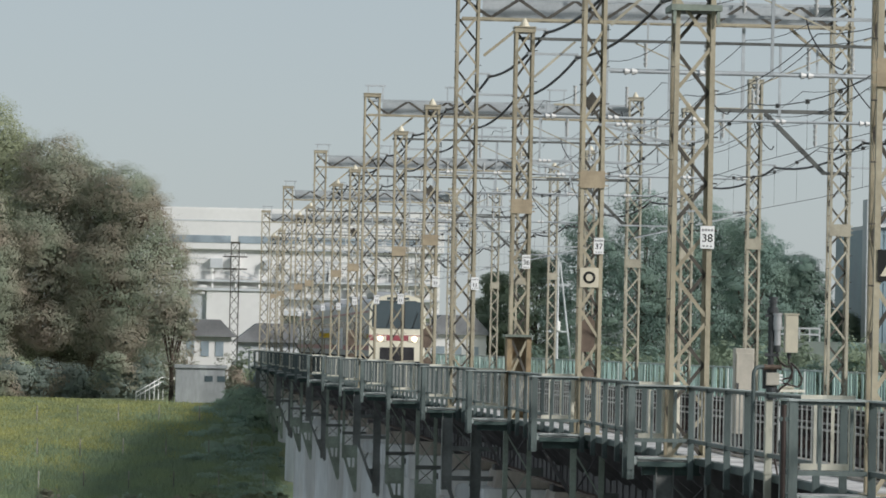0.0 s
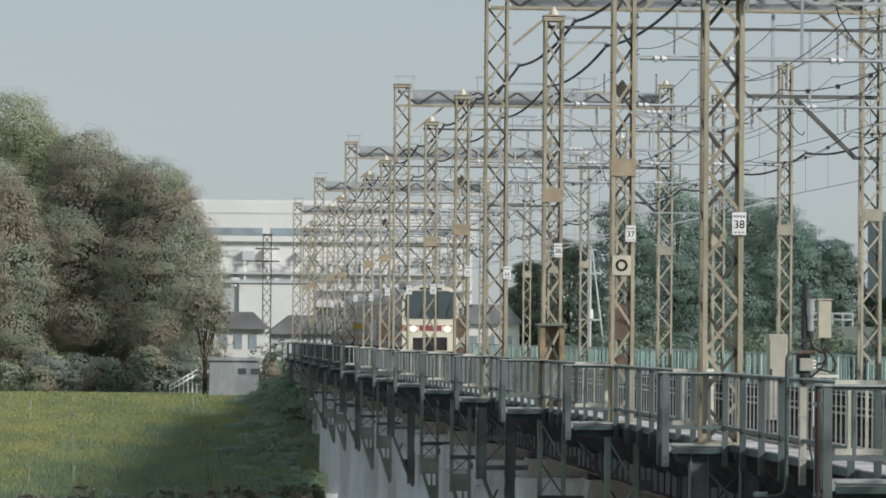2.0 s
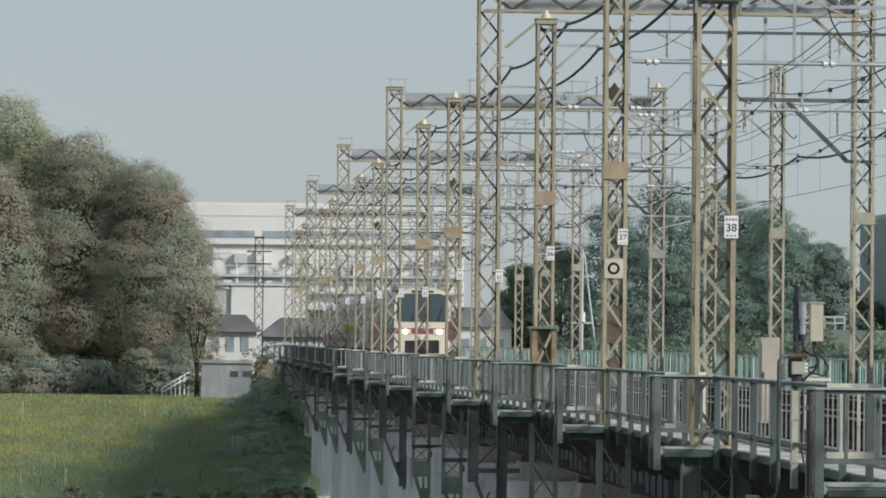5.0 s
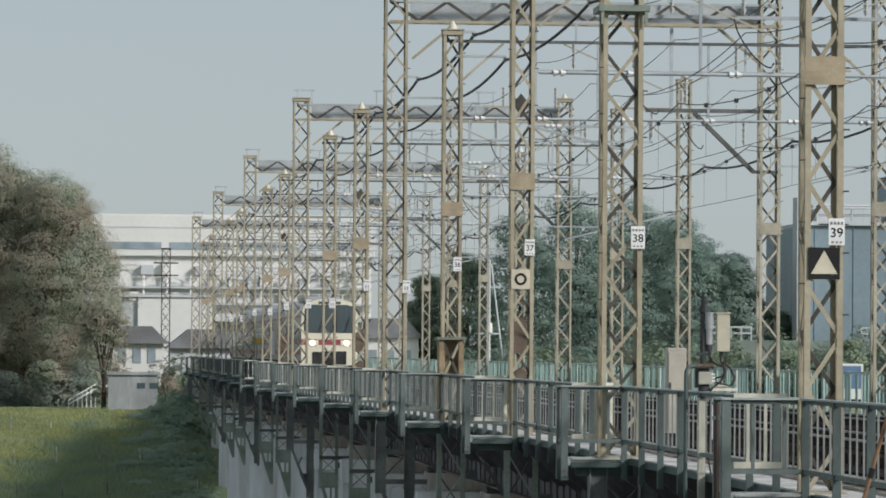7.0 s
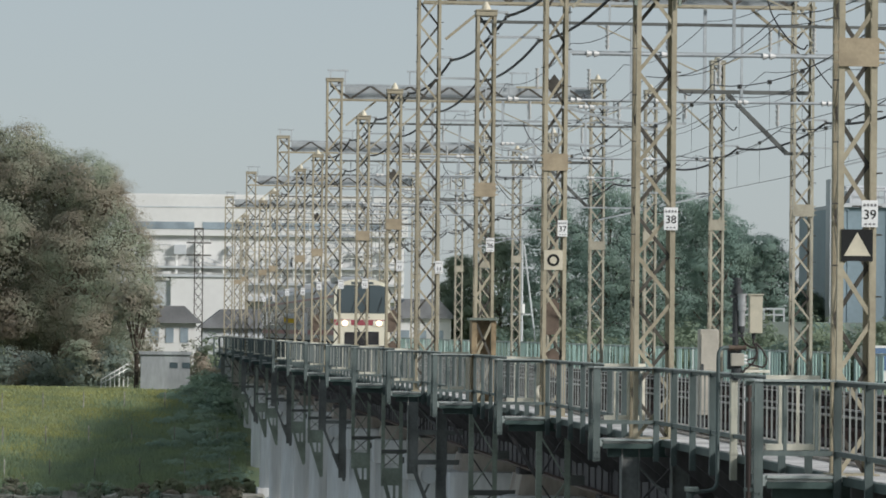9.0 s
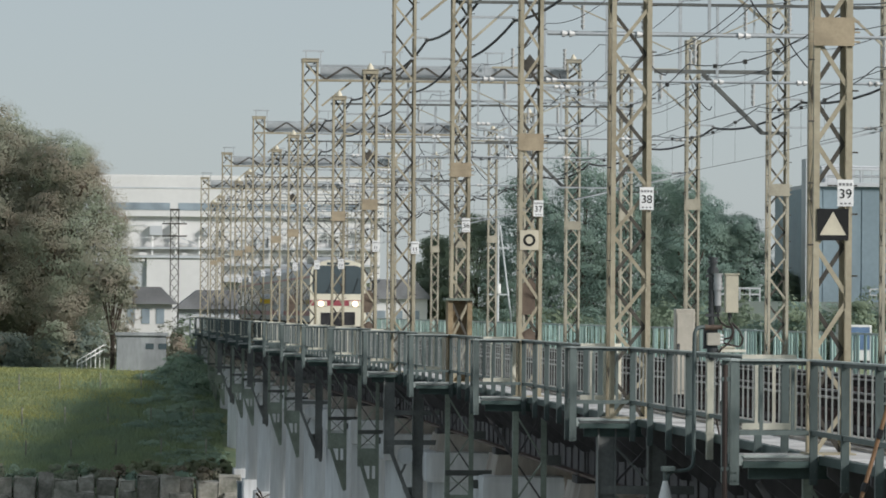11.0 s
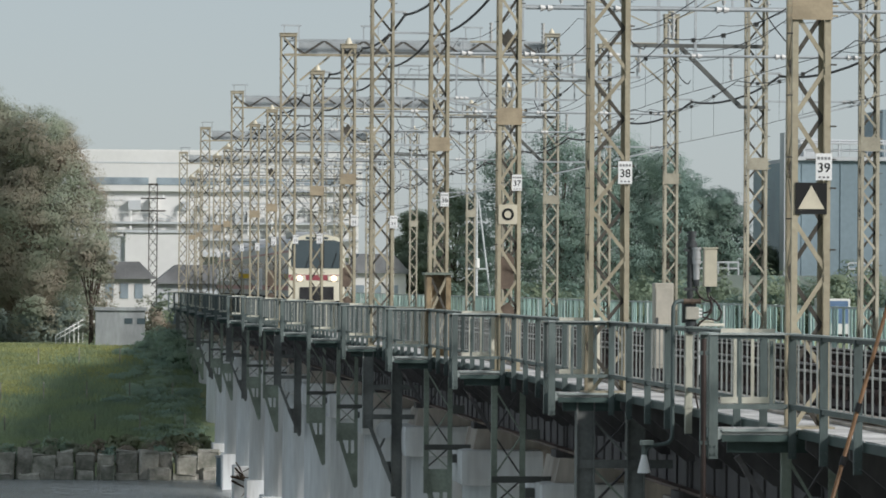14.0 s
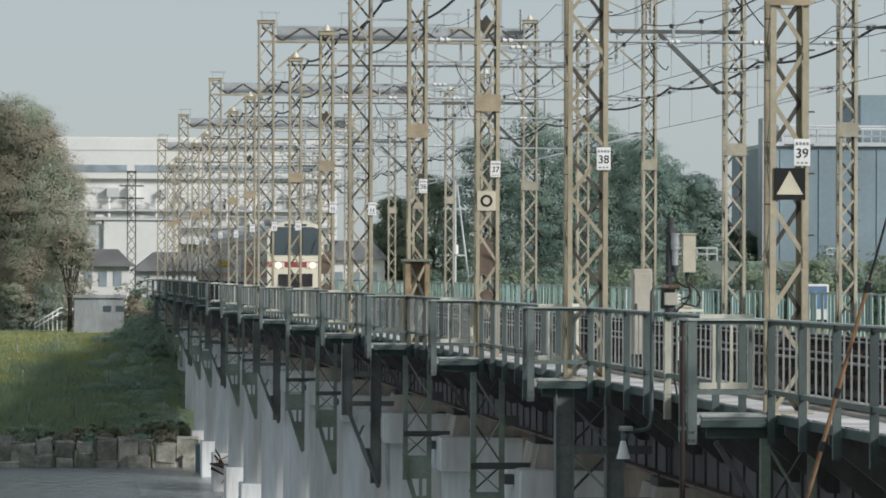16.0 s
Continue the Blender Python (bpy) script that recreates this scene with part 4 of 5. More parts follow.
# ---- instruments and boxes on the walkway ----
def build_gauge():
    y = 59.6
    g = thing("river_gauge", "ribbed dark instrument column with a silver cylinder on a cream post", "gauge", at=(8.87, y, 0))
    b = B()
    box(b, -0.055, 0.045, -0.05, 0.05, -0.36, 1.08, 0.012)
    for z in (0.0, 0.62):
        box(b, -0.065, 0.055, -0.06, 0.06, z, z + 0.04)
    part("post", b, M_POSTCREAM, g, "cream painted steel post")
    b = B()
    rod(b, (0.01, 0, 1.56), (0.01, 0, 2.3), 0.042, 14)
    for i in range(9):
        rod(b, (0.01, 0, 1.62 + i * 0.08), (0.01, 0, 1.645 + i * 0.08), 0.054, 14)
    rod(b, (0.03, 0, 2.3), (0.03, 0, 2.36), 0.085, 16)
    for i in range(4):
        rod(b, (0.03, 0, 2.36 + i * 0.045), (0.03, 0, 2.39 + i * 0.045), 0.07 if i != 1 else 0.055, 16)
    rod(b, (0.03, 0, 2.34), (0.03, 0, 2.53), 0.045, 12)
    for z in (1.68, 2.24):
        box(b, -0.07, 0.12, -0.05, 0.05, z, z + 0.045)
    part("column", b, M_DEVICE, g)
    b = B()
    rod(b, (0.095, -0.03, 2.06), (0.095, -0.03, 2.27), 0.066, 18)
    rod(b, (0.095, -0.03, 1.84), (0.095, -0.03, 2.06), 0.05, 18)
    rod(b, (0.095, -0.03, 2.27), (0.095, -0.03, 2.3), 0.075, 18)
    rod(b, (0.095, -0.03, 2.13), (0.095, -0.03, 2.16), 0.071, 18)
    part("cylinder", b, M_SILVER, g, "silvery metal cylinder")
    b = B()
    rod(b, (0.095, -0.03, 1.74), (0.095, -0.03, 1.84), 0.04, 12, 0.046)
    part("cylinder_gland", b, M_DEVICE, g)
    b = B()
    box(b, 0.2, 0.385, -0.1, 0.06, 1.74, 2.28, 0.012)
    j = part("junction_box", b, M_BEIGE, g, "beige junction box")
    b = B()
    box(b, 0.185, 0.4, -0.115, 0.07, 2.281, 2.3)
    part("box_lid", b, M_BEIGE, j)
    b = B()
    rod(b, (0.27, -0.02, 1.66), (0.27, -0.02, 1.74), 0.03, 10)
    part("box_gland", b, M_DEVICE, j)
    b = B()
    rod(b, (-0.1, -0.06, 1.53), (0.16, -0.06, 1.53), 0.032, 12)
    for x in (-0.09, 0.02, 0.13):
        rod(b, (x, -0.06, 1.53), (x + 0.025, -0.06, 1.53), 0.043, 12)
    part("coupling_pipe", b, M_COUPLING, g, "rust-brown pipe coupling")
    b = B()
    box(b, -0.1, 0.1, -0.02, 0.08, 1.22, 1.5, 0.012)
    rod(b, (0.03, 0, 1.06), (0.03, 0, 1.24), 0.08, 16)
    rod(b, (0.03, 0, 1.14), (0.03, 0, 1.17), 0.095, 16)
    part("clamp_body", b, M_DEVICE, g)
    b = B()
    box(b, -0.065, 0.125, -0.12, -0.022, 1.27, 1.45, 0.015)
    sb = part("sensor_housing", b, M_CABINET, g, "pale square housing")
    for z in (1.31, 1.36, 1.41):
        b = B()
        rod(b, (0.125, -0.07, z), (0.175, -0.07, z), 0.018, 10)
        part("cable_gland", b, M_WHITE, sb)
    for pts in (((0.095, -0.03, 1.76), (0.1, -0.04, 1.68), (0.14, -0.06, 1.6), (0.22, -0.07, 1.54), (0.32, -0.07, 1.53)),
                ((0.27, -0.02, 1.68), (0.26, -0.05, 1.6), (0.3, -0.07, 1.55), (0.32, -0.08, 1.46), (0.27, -0.08, 1.38), (0.17, -0.07, 1.36)),
                ((0.3, -0.02, 1.6), (0.4, -0.03, 1.5), (0.46, -0.03, 1.38), (0.45, -0.03, 1.3), (0.4, -0.03, 1.25), (0.28, -0.05, 1.28), (0.17, -0.07, 1.31)),
                ((0.3, -0.06, 1.52), (0.31, -0.09, 1.4), (0.24, -0.1, 1.3), (0.14, -0.09, 1.22), (0.1, -0.06, 1.15)),
                ((0.12, 0.02, 1.05), (0.13, 0.03, 0.7), (0.1, 0.03, 0.2), (0.16, 0.02, -0.1), (0.2, 0.0, -0.25))):
        tube("cable", pts, 0.014, M_BROWNPIPE, g)
    tube("conduit", [(-0.08, -0.06, 1.53), (-0.16, -0.08, 1.53), (-0.215, -0.1, 1.51), (-0.245, -0.11, 1.45), (-0.25, -0.12, 1.36), (-0.25, -0.12, -0.36), (-0.265, -0.12, -0.44), (-0.31, -0.12, -0.49), (-0.38, -0.12, -0.51), (-0.55, -0.12, -0.53), (-0.61, -0.12, -0.57), (-0.635, -0.12, -0.66)], 0.03, M_RAIL, g, "grey-green bent conduit")
    b = B()
    box(b, -0.71, -0.52, -0.2, -0.04, -0.525, -0.455, 0.01)
    rod(b, (-0.655, -0.12, -0.67), (-0.655, -0.12, -0.525), 0.035, 12)
    part("horn_mount", b, M_RAILLT, g, "grey horn mount")
    b = B()
    rod(b, (-0.655, -0.12, -0.92), (-0.655, -0.12, -0.66), 0.1, 20, 0.035)
    part("horn", b, M_WHITE, g, "white cone-shaped sensor horn")
    b = B()
    box(b, 0.12, 0.5, -0.08, 0.2, 1.175, 1.215, 0.008)
    box(b, 0.16, 0.36, 0.0, 0.18, 1.215, 1.26, 0.006)
    part("shelf", b, M_CREAM, g, "cream shelf plate")
    for x0, x1, z0, z1 in ((0.13, 0.19, 0.48, 0.98), (0.21, 0.26, 0.46, 1.0)):
        b = B()
        box(b, x0, x1, 0.06, 0.08, z0, z1)
        part("level_plate", b, M_WHITE, g, "narrow white level plate")


M_POSTCREAM = mat("weathered_cream_post_paint", (0.50, 0.49, 0.40), 0.6, 0.0, 3.0, 0.2, 0.1, 20, streak=0.3)
M_COUPLING = mat("rusty_coupling", (0.20, 0.15, 0.115), 0.6, 0.2, 5.0, 0.25, 0.1, 30)
build_gauge()


def build_cabinet():
    c = thing("relay_cabinet", "ivory painted steel relay cabinet on the bridge", "cabinet", at=(9.98, 70.0, 0.12))
    b = B()
    box(b, -0.17, 0.15, -0.16, 0.16, 0.25, 1.68, 0.02)
    part("body", b, M_CABINET, c)
    b = B()
    box(b, -0.15, 0.13, -0.175, -0.162, 0.32, 1.6, 0.005)
    d = part("door", b, M_CABINET, c)
    b = B()
    box(b, -0.15, -0.11, -0.2, -0.176, 0.95, 1.1)
    part("handle", b, M_DEVICE, d)
    for x in (-0.13, 0.11):
        b = B()
        box(b, x - 0.03, x + 0.03, -0.1, 0.1, -0.06, 0.25)
        part("stand", b, M_DEVICE, c)


build_cabinet()

pole = thing("bamboo_pole", "thin brown bamboo pole leaning on the railing with dark bindings", "pole", at=(5.12, 44.0, -10.9))
bm = B()
P0, P1 = Vector((0, 0, 0)), Vector((3.62, 0.2, 12.55))
rod(bm, P0, P1, 0.04, 10, 0.022)
part("cane", bm, M_BAMBOO, pole, smooth=True)
bm = B()
rod(bm, P1 - (P1 - P0) * 0.02, P1 + (P1 - P0) * 0.16, 0.016, 8, 0.008)
part("tip", bm, M_BLACK, pole, "black thin tip")
for u in (0.72, 0.86, 0.905, 0.995):
    bm = B()
    c = P0.lerp(P1, u)
    rod(bm, c - (P1 - P0).normalized() * 0.05, c + (P1 - P0).normalized() * 0.05, 0.036, 10)
    part("binding", bm, M_BLACK, pole)


def line_sign(y, x, z0, z1):
    s = thing("track_sign", "small yellow and white trackside sign on a post", "sign", at=(x, y, 0))
    b = B()
    rod(b, (0, 0.03, 0.0), (0, 0.03, z1), 0.03, 8)
    part("post", b, M_MAST, s)
    b = B()
    box(b, -0.28, 0.28, -0.02, 0.0, z0, z1)
    part("board", b, M_YELLOW, s)
    b = B()
    prism(b, [(-0.2, z0 + 0.25), (0.28, z0 + 0.25), (0.28, z1), (-0.28, z1)], -0.03, -0.022)
    part("white_field", b, M_WHITE, s)
    b = B()
    bar(b, (-0.12, -0.035, z0 + 0.22), (0.16, -0.035, z0 + 0.42), 0.1, 0.008)
    part("mark", b, M_BLACK, s)


line_sign(231, 9.7, 2.1, 2.62)
s = thing("marker_post", "white rectangular marker board on a thin post", "sign", at=(9.85, 216, 0))
bm = B()
box(bm, -0.16, 0.16, -0.02, 0.02, 1.5, 2.6)
part("board", bm, M_WHITE, s)
bm = B()
rod(bm, (0, 0.04, 0), (0, 0.04, 2.5), 0.03, 8)
part("post", bm, M_MAST, s)


# ---- the train ----
def train_car(y0, length, front):
    c = thing("train_car", "ivory and steel commuter train car with a crimson band" if front else "steel commuter train car with dark windows", "train", "train cars", at=(TRACKS[0], y0, RAILHEAD))
    w, top = 1.4, 3.78
    prof = [(-w, 0.75), (-w, 3.0), (-w + 0.12, 3.45), (-w + 0.4, 3.68), (-0.5, top), (0.5, top), (w - 0.4, 3.68), (w - 0.12, 3.45), (w, 3.0), (w, 0.75)]
    b = B()
    prism(b, prof, 0.25 if front else 0.1, length - 0.1)
    part("body", b, M_TRAINS, c, "steel-grey car body")
    for s in (-1, 1):
        b = B()
        box(b, s * w, s * (w + 0.006), 0.3, length - 0.15, 1.05, 1.3)
        box(b, s * w, s * (w + 0.006), 0.3, length - 0.15, 2.95, 3.05)
        part("band", b, M_TRAINR, c, "crimson band")
        n = 12
        for i in range(n):
            y = 1.2 + i * (length - 2.4) / (n - 1)
            b = B()
            door = i % 3 == 1
            box(b, s * w, s * (w + 0.008), y - 0.6, y + 0.6, 1.6 if not door else 1.55, 2.6)
            part("window", b, M_GLASSDK, c)
    b = B()
    box(b, -1.2, 1.2, 0.8, length - 0.6, 0.25, 0.75)
    part("underframe", b, M_UNDER, c)
    for k in (2.4, 4.5, length - 4.5, length - 2.4):
        b = B()
        for s in (-0.53, 0.53):
            rod(b, (s - 0.06, k, 0.43), (s + 0.06, k, 0.43), 0.43, 20)
        rod(b, (-0.6, k, 0.43), (0.6, k, 0.43), 0.07, 8)
        part("wheelset", b, M_UNDER, c)
    b = B()
    box(b, -0.9, 0.9, length * 0.35, length * 0.65, top - 0.02, top + 0.28, 0.08)
    part("roof_unit", b, M_TRAINS, c)
    if front:
        f = B()
        prism(f, [(-w, 0.55), (-w, 3.0), (-w + 0.1, 3.45), (-w + 0.35, 3.7), (-0.5, 3.84), (0.5, 3.84), (w - 0.35, 3.7), (w - 0.1, 3.45), (w, 3.0), (w, 0.55)], 0.0, 0.3)
        face = part("cab_front", f, M_TRAINW, c, "ivory cab front")
        b = B()
        prism(b, [(-1.26, 2.24), (-1.28, 2.5), (-1.24, 3.3), (-1.12, 3.48), (-0.85, 3.56), (0.85, 3.56), (1.12, 3.48), (1.24, 3.3), (1.28, 2.5), (1.26, 2.24), (1.1, 2.16), (-1.1, 2.16)], -0.015, 0.02)
        part("windscreen", b, M_GLASSDK, face, "dark windscreen")
        b = B()
        box(b, 0.3, 0.36, -0.022, -0.016, 2.2, 3.54)
        part("windscreen_pillar", b, M_BLACK, face)
        for x in (-0.55, 0.75):
            b = B()
            bar(b, (x, -0.03, 2.2), (x + 0.25, -0.03, 2.95), 0.025)
            part("wiper", b, M_BLACK, face)
        b = B()
        box(b, -1.4, 1.4, -0.012, 0.02, 1.56, 1.84)
        part("front_band", b, M_TRAINR, face, "crimson band")
        for x in (-0.85, 0.85):
            b = B()
            box(b, x - 0.3, x + 0.3, -0.03, 0.0, 1.52, 1.8, 0.02)
            part("lamp_case", b, M_TRAINW, face)
            b = B()
            rod(b, (x, -0.05, 1.66), (x, -0.03, 1.66), 0.14, 18)
            part("headlight", b, M_LAMP, face, "lit headlight")
        b = B()
        box(b, -0.85, -0.3, -0.02, 0.0, 0.6, 1.22)
        box(b, -0.25, 0.85, -0.02, 0.0, 0.6, 1.25)
        part("end_recess", b, M_UNDER, face)
        b = B()
        box(b, -1.25, 1.25, 0.05, 0.3, 0.12, 0.55, 0.03)
        part("skirt", b, M_UNDER, face)
        b = B()
        box(b, -0.12, 0.12, -0.3, 0.1, 0.42, 0.66, 0.02)
        part("coupler", b, M_UNDER, face)
        b = B()
        box(b, -0.55, 0.55, -0.014, 0.01, 3.6, 3.72)
        part("destination_blind", b, M_GLASSDK, face)


M_LAMP = bpy.data.materials.new("headlight_glow")
M_LAMP.use_nodes = True
lb_ = M_LAMP.node_tree.nodes["Principled BSDF"]
lb_.inputs["Emission Color"].default_value = (1.0, 0.70, 0.42, 1)
lb_.inputs["Emission Strength"].default_value = 2.6
for i in range(5):
    train_car(209 + i * 20.0, 19.8, i == 0)


# ---- trees and bushes ----
def crown_mesh(seed, lobes, count, size, clump=0.9):
    """Fine leaves in flattened sprays over a set of lobes (centre, radii), with coarser foliage inside."""
    rng = np.random.default_rng(seed)

    def unit(k):
        d = rng.normal(size=(k, 3))
        return d / np.linalg.norm(d, axis=1)[:, None]
    cen0 = np.array([l[0] for l in lobes])
    rad0 = np.array([l[1] for l in lobes])
    vols = np.prod(rad0, 1) ** 0.67
    sprays = max(12, count // 130)
    pick = rng.choice(len(lobes), sprays, p=vols / vols.sum())
    sd = unit(sprays)
    sc = cen0[pick] + sd * rad0[pick] * rng.uniform(0.86, 1.05, sprays)[:, None]
    sr = clump * rng.uniform(0.45, 1.25, sprays)
    outer = int(count * 0.72)
    w = rng.choice(sprays, outer, p=sr ** 2 / (sr ** 2).sum())
    d = unit(outer)
    c1 = sc[w] + d * (sr[w] * rng.uniform(0.3, 1.0, outer) ** 0.5)[:, None] * np.array((1.0, 1.0, 0.45))
    n1 = 0.25 * d + sd[w] + np.array((0, 0, 0.25)) + rng.normal(0, 0.16, (outer, 3))
    inner = count - outer
    p2 = rng.choice(len(lobes), inner, p=vols / vols.sum())
    d2 = unit(inner)
    c2 = cen0[p2] + d2 * rad0[p2] * rng.uniform(0.78, 0.94, inner)[:, None]
    c = np.concatenate([c1, c2])
    nrm = np.concatenate([n1, d2 + rng.normal(0, 0.12, (inner, 3))])
    nrm /= np.linalg.norm(nrm, axis=1)[:, None]
    s = size * rng.uniform(0.6, 1.3, count) * np.where(np.arange(count) < outer, 1.0, 1.7)
    u = np.cross(nrm, rng.normal(size=(count, 3)))
    u /= np.linalg.norm(u, axis=1)[:, None]
    v = np.cross(nrm, u)
    s = s[:, None]
    q = np.stack([c - u * s, c - v * s * 0.6, c + u * s, c + v * s * 0.6], 1).reshape(-1, 3)
    me = bpy.data.meshes.new("crown")
    me.from_pydata(q.tolist(), [], np.arange(count * 4).reshape(-1, 4).tolist())
    return me


def build_tree(name, x, y, z, height, spread, seed, material, label, count=7000, size=0.34, low=0.12):
    rnd = random.Random(seed)
    t = thing(name, label, "tree", "trees", at=(x, y, z))
    b = B()
    r = 0.03 * height * 0.5 + 0.1
    rod(b, (0, 0, -0.3), (0, 0, height * 0.55), r, 10, r * 0.5)
    part("trunk", b, M_TRUNK, t)
    b = B()
    lobes = []
    k = 13
    for i in range(k):
        a = i * 2.4 + rnd.uniform(-0.4, 0.4)
        u = (i + 0.5) / k
        hz = height * (low + 0.12 + (0.80 - low) * u)
        wide = spread * (0.62 + 0.25 * math.sin(math.pi * min(1, u * 1.1))) * (1 - 0.5 * max(0, u - 0.55) / 0.45)
        px, py = math.cos(a) * wide * 0.6, math.sin(a) * wide * 0.6
        rad = spread * rnd.uniform(0.32, 0.48)
        lobes.append(((px, py, hz), (rad, rad, rad * rnd.uniform(0.65, 0.9))))
        bar(b, (0, 0, height * (0.15 + 0.35 * u)), (px * 0.85, py * 0.85, hz), r * 0.35)
    lobes.append(((0, 0, height * 0.86), (spread * 0.4, spread * 0.4, height * 0.13)))
    lobes.append(((0, 0, height * 0.48), (spread * 0.86, spread * 0.86, height * 0.41)))
    part("branchwork", b, M_TRUNK, t)
    me = crown_mesh(seed, lobes, count, size, 0.16 * spread)
    me.materials.append(material)
    o = new("crown", me)
    o.parent = t
    return t


def build_bush(x, y, z, r, h, seed, material, label, count=1500, size=0.3):
    rnd = random.Random(seed)
    lobes = [((rnd.uniform(-r, r) * 0.6, rnd.uniform(-r, r) * 0.4, h * rnd.uniform(0.2, 0.6)), (r * rnd.uniform(.35, .6), r * 0.4, h * rnd.uniform(.3, .5))) for _ in range(6)]
    t = thing("bush", label, "bush", "bushes", at=(x, y, z))
    me = crown_mesh(seed, lobes, count, size, 0.3 * r)
    me.materials.append(material)
    o = new("foliage", me)
    o.parent = t
    b = B()
    for _ in range(4):
        bar(b, (0, 0, -0.3), (rnd.uniform(-r, r) * .5, 0, h * .5), 0.08)
    part("stem", b, M_TRUNK, t)


OLIVE = "large olive-brown broadleaf tree behind the levee"
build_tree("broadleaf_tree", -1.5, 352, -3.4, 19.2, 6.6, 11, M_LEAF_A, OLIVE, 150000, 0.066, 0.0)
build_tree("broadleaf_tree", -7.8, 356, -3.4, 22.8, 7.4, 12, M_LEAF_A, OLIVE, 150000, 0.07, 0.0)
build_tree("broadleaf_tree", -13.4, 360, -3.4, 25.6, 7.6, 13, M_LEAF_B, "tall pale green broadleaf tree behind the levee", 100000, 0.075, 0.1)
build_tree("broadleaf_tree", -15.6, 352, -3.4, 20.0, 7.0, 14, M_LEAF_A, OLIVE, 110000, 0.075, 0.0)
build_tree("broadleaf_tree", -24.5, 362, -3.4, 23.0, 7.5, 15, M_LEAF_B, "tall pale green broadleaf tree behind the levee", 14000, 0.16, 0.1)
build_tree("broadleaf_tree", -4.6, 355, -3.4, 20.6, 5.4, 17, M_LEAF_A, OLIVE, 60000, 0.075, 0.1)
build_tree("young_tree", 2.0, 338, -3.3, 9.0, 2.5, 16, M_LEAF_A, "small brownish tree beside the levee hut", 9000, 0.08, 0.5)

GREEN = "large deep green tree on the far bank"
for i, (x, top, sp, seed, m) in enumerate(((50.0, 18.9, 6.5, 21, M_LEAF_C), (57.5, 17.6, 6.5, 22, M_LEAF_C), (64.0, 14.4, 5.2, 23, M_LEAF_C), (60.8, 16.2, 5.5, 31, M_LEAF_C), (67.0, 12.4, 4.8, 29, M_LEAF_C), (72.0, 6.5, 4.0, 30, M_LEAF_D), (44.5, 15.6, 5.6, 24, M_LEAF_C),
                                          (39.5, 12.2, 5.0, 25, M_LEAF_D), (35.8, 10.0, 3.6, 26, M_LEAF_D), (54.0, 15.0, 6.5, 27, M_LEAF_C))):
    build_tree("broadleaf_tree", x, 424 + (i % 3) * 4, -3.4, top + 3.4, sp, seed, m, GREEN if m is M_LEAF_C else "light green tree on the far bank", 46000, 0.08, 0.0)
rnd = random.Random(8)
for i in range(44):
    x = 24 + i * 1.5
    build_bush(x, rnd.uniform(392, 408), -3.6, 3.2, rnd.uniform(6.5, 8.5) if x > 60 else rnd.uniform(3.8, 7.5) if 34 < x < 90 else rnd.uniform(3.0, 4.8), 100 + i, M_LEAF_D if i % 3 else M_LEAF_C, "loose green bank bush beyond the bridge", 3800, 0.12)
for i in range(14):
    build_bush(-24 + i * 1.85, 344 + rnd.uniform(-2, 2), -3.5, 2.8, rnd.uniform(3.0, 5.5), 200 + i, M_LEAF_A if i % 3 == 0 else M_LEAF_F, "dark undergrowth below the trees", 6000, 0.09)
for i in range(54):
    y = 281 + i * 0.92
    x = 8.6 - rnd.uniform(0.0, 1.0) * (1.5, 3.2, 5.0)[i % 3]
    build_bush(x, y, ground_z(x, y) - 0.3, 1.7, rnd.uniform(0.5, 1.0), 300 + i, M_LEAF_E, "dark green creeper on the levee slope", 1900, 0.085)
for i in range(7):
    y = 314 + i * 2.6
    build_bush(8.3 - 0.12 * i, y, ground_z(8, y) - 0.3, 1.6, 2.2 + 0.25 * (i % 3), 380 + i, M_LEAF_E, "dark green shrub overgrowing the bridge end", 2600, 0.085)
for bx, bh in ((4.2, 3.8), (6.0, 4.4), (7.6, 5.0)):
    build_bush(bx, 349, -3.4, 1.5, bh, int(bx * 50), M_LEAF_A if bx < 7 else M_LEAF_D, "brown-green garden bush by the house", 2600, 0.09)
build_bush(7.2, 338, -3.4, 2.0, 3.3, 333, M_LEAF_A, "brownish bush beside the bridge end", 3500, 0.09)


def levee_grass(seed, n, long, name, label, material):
    """Blades over the slope: short grass coloured as lit towards the crest, long grass coloured as shaded lower down
    and by the bridge.
    """
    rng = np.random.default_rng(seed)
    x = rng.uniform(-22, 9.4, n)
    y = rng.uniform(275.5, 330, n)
    # Zone of the shade-toned blades: low on the slope and near the bridge.
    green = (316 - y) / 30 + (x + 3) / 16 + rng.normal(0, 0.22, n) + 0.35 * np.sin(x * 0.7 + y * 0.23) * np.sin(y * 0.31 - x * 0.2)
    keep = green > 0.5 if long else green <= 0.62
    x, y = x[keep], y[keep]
    n = len(x)
    z = np.array([ground_z(a, b) for a, b in zip(x, y)])
    h = rng.uniform(0.16, 0.5, n) if long else rng.uniform(0.08, 0.24, n)
    a = rng.uniform(0, math.pi, n)
    w = rng.uniform(0.025, 0.07, n)
    ux, uy = np.cos(a) * w, np.sin(a) * w
    lx, ly = rng.normal(0, 0.1, n), rng.normal(0, 0.1, n)
    q = np.stack([np.stack([x - ux, y - uy, z - 0.03], 1), np.stack([x + ux, y + uy, z - 0.03], 1), np.stack([x + lx, y + ly, z + h], 1)], 1).reshape(-1, 3)
    me = bpy.data.meshes.new(name)
    me.from_pydata(q.tolist(), [], np.arange(n * 3).reshape(-1, 3).tolist())
    me.materials.append(material)
    tagged(new(name, me), label, "grass", kind="stuff")


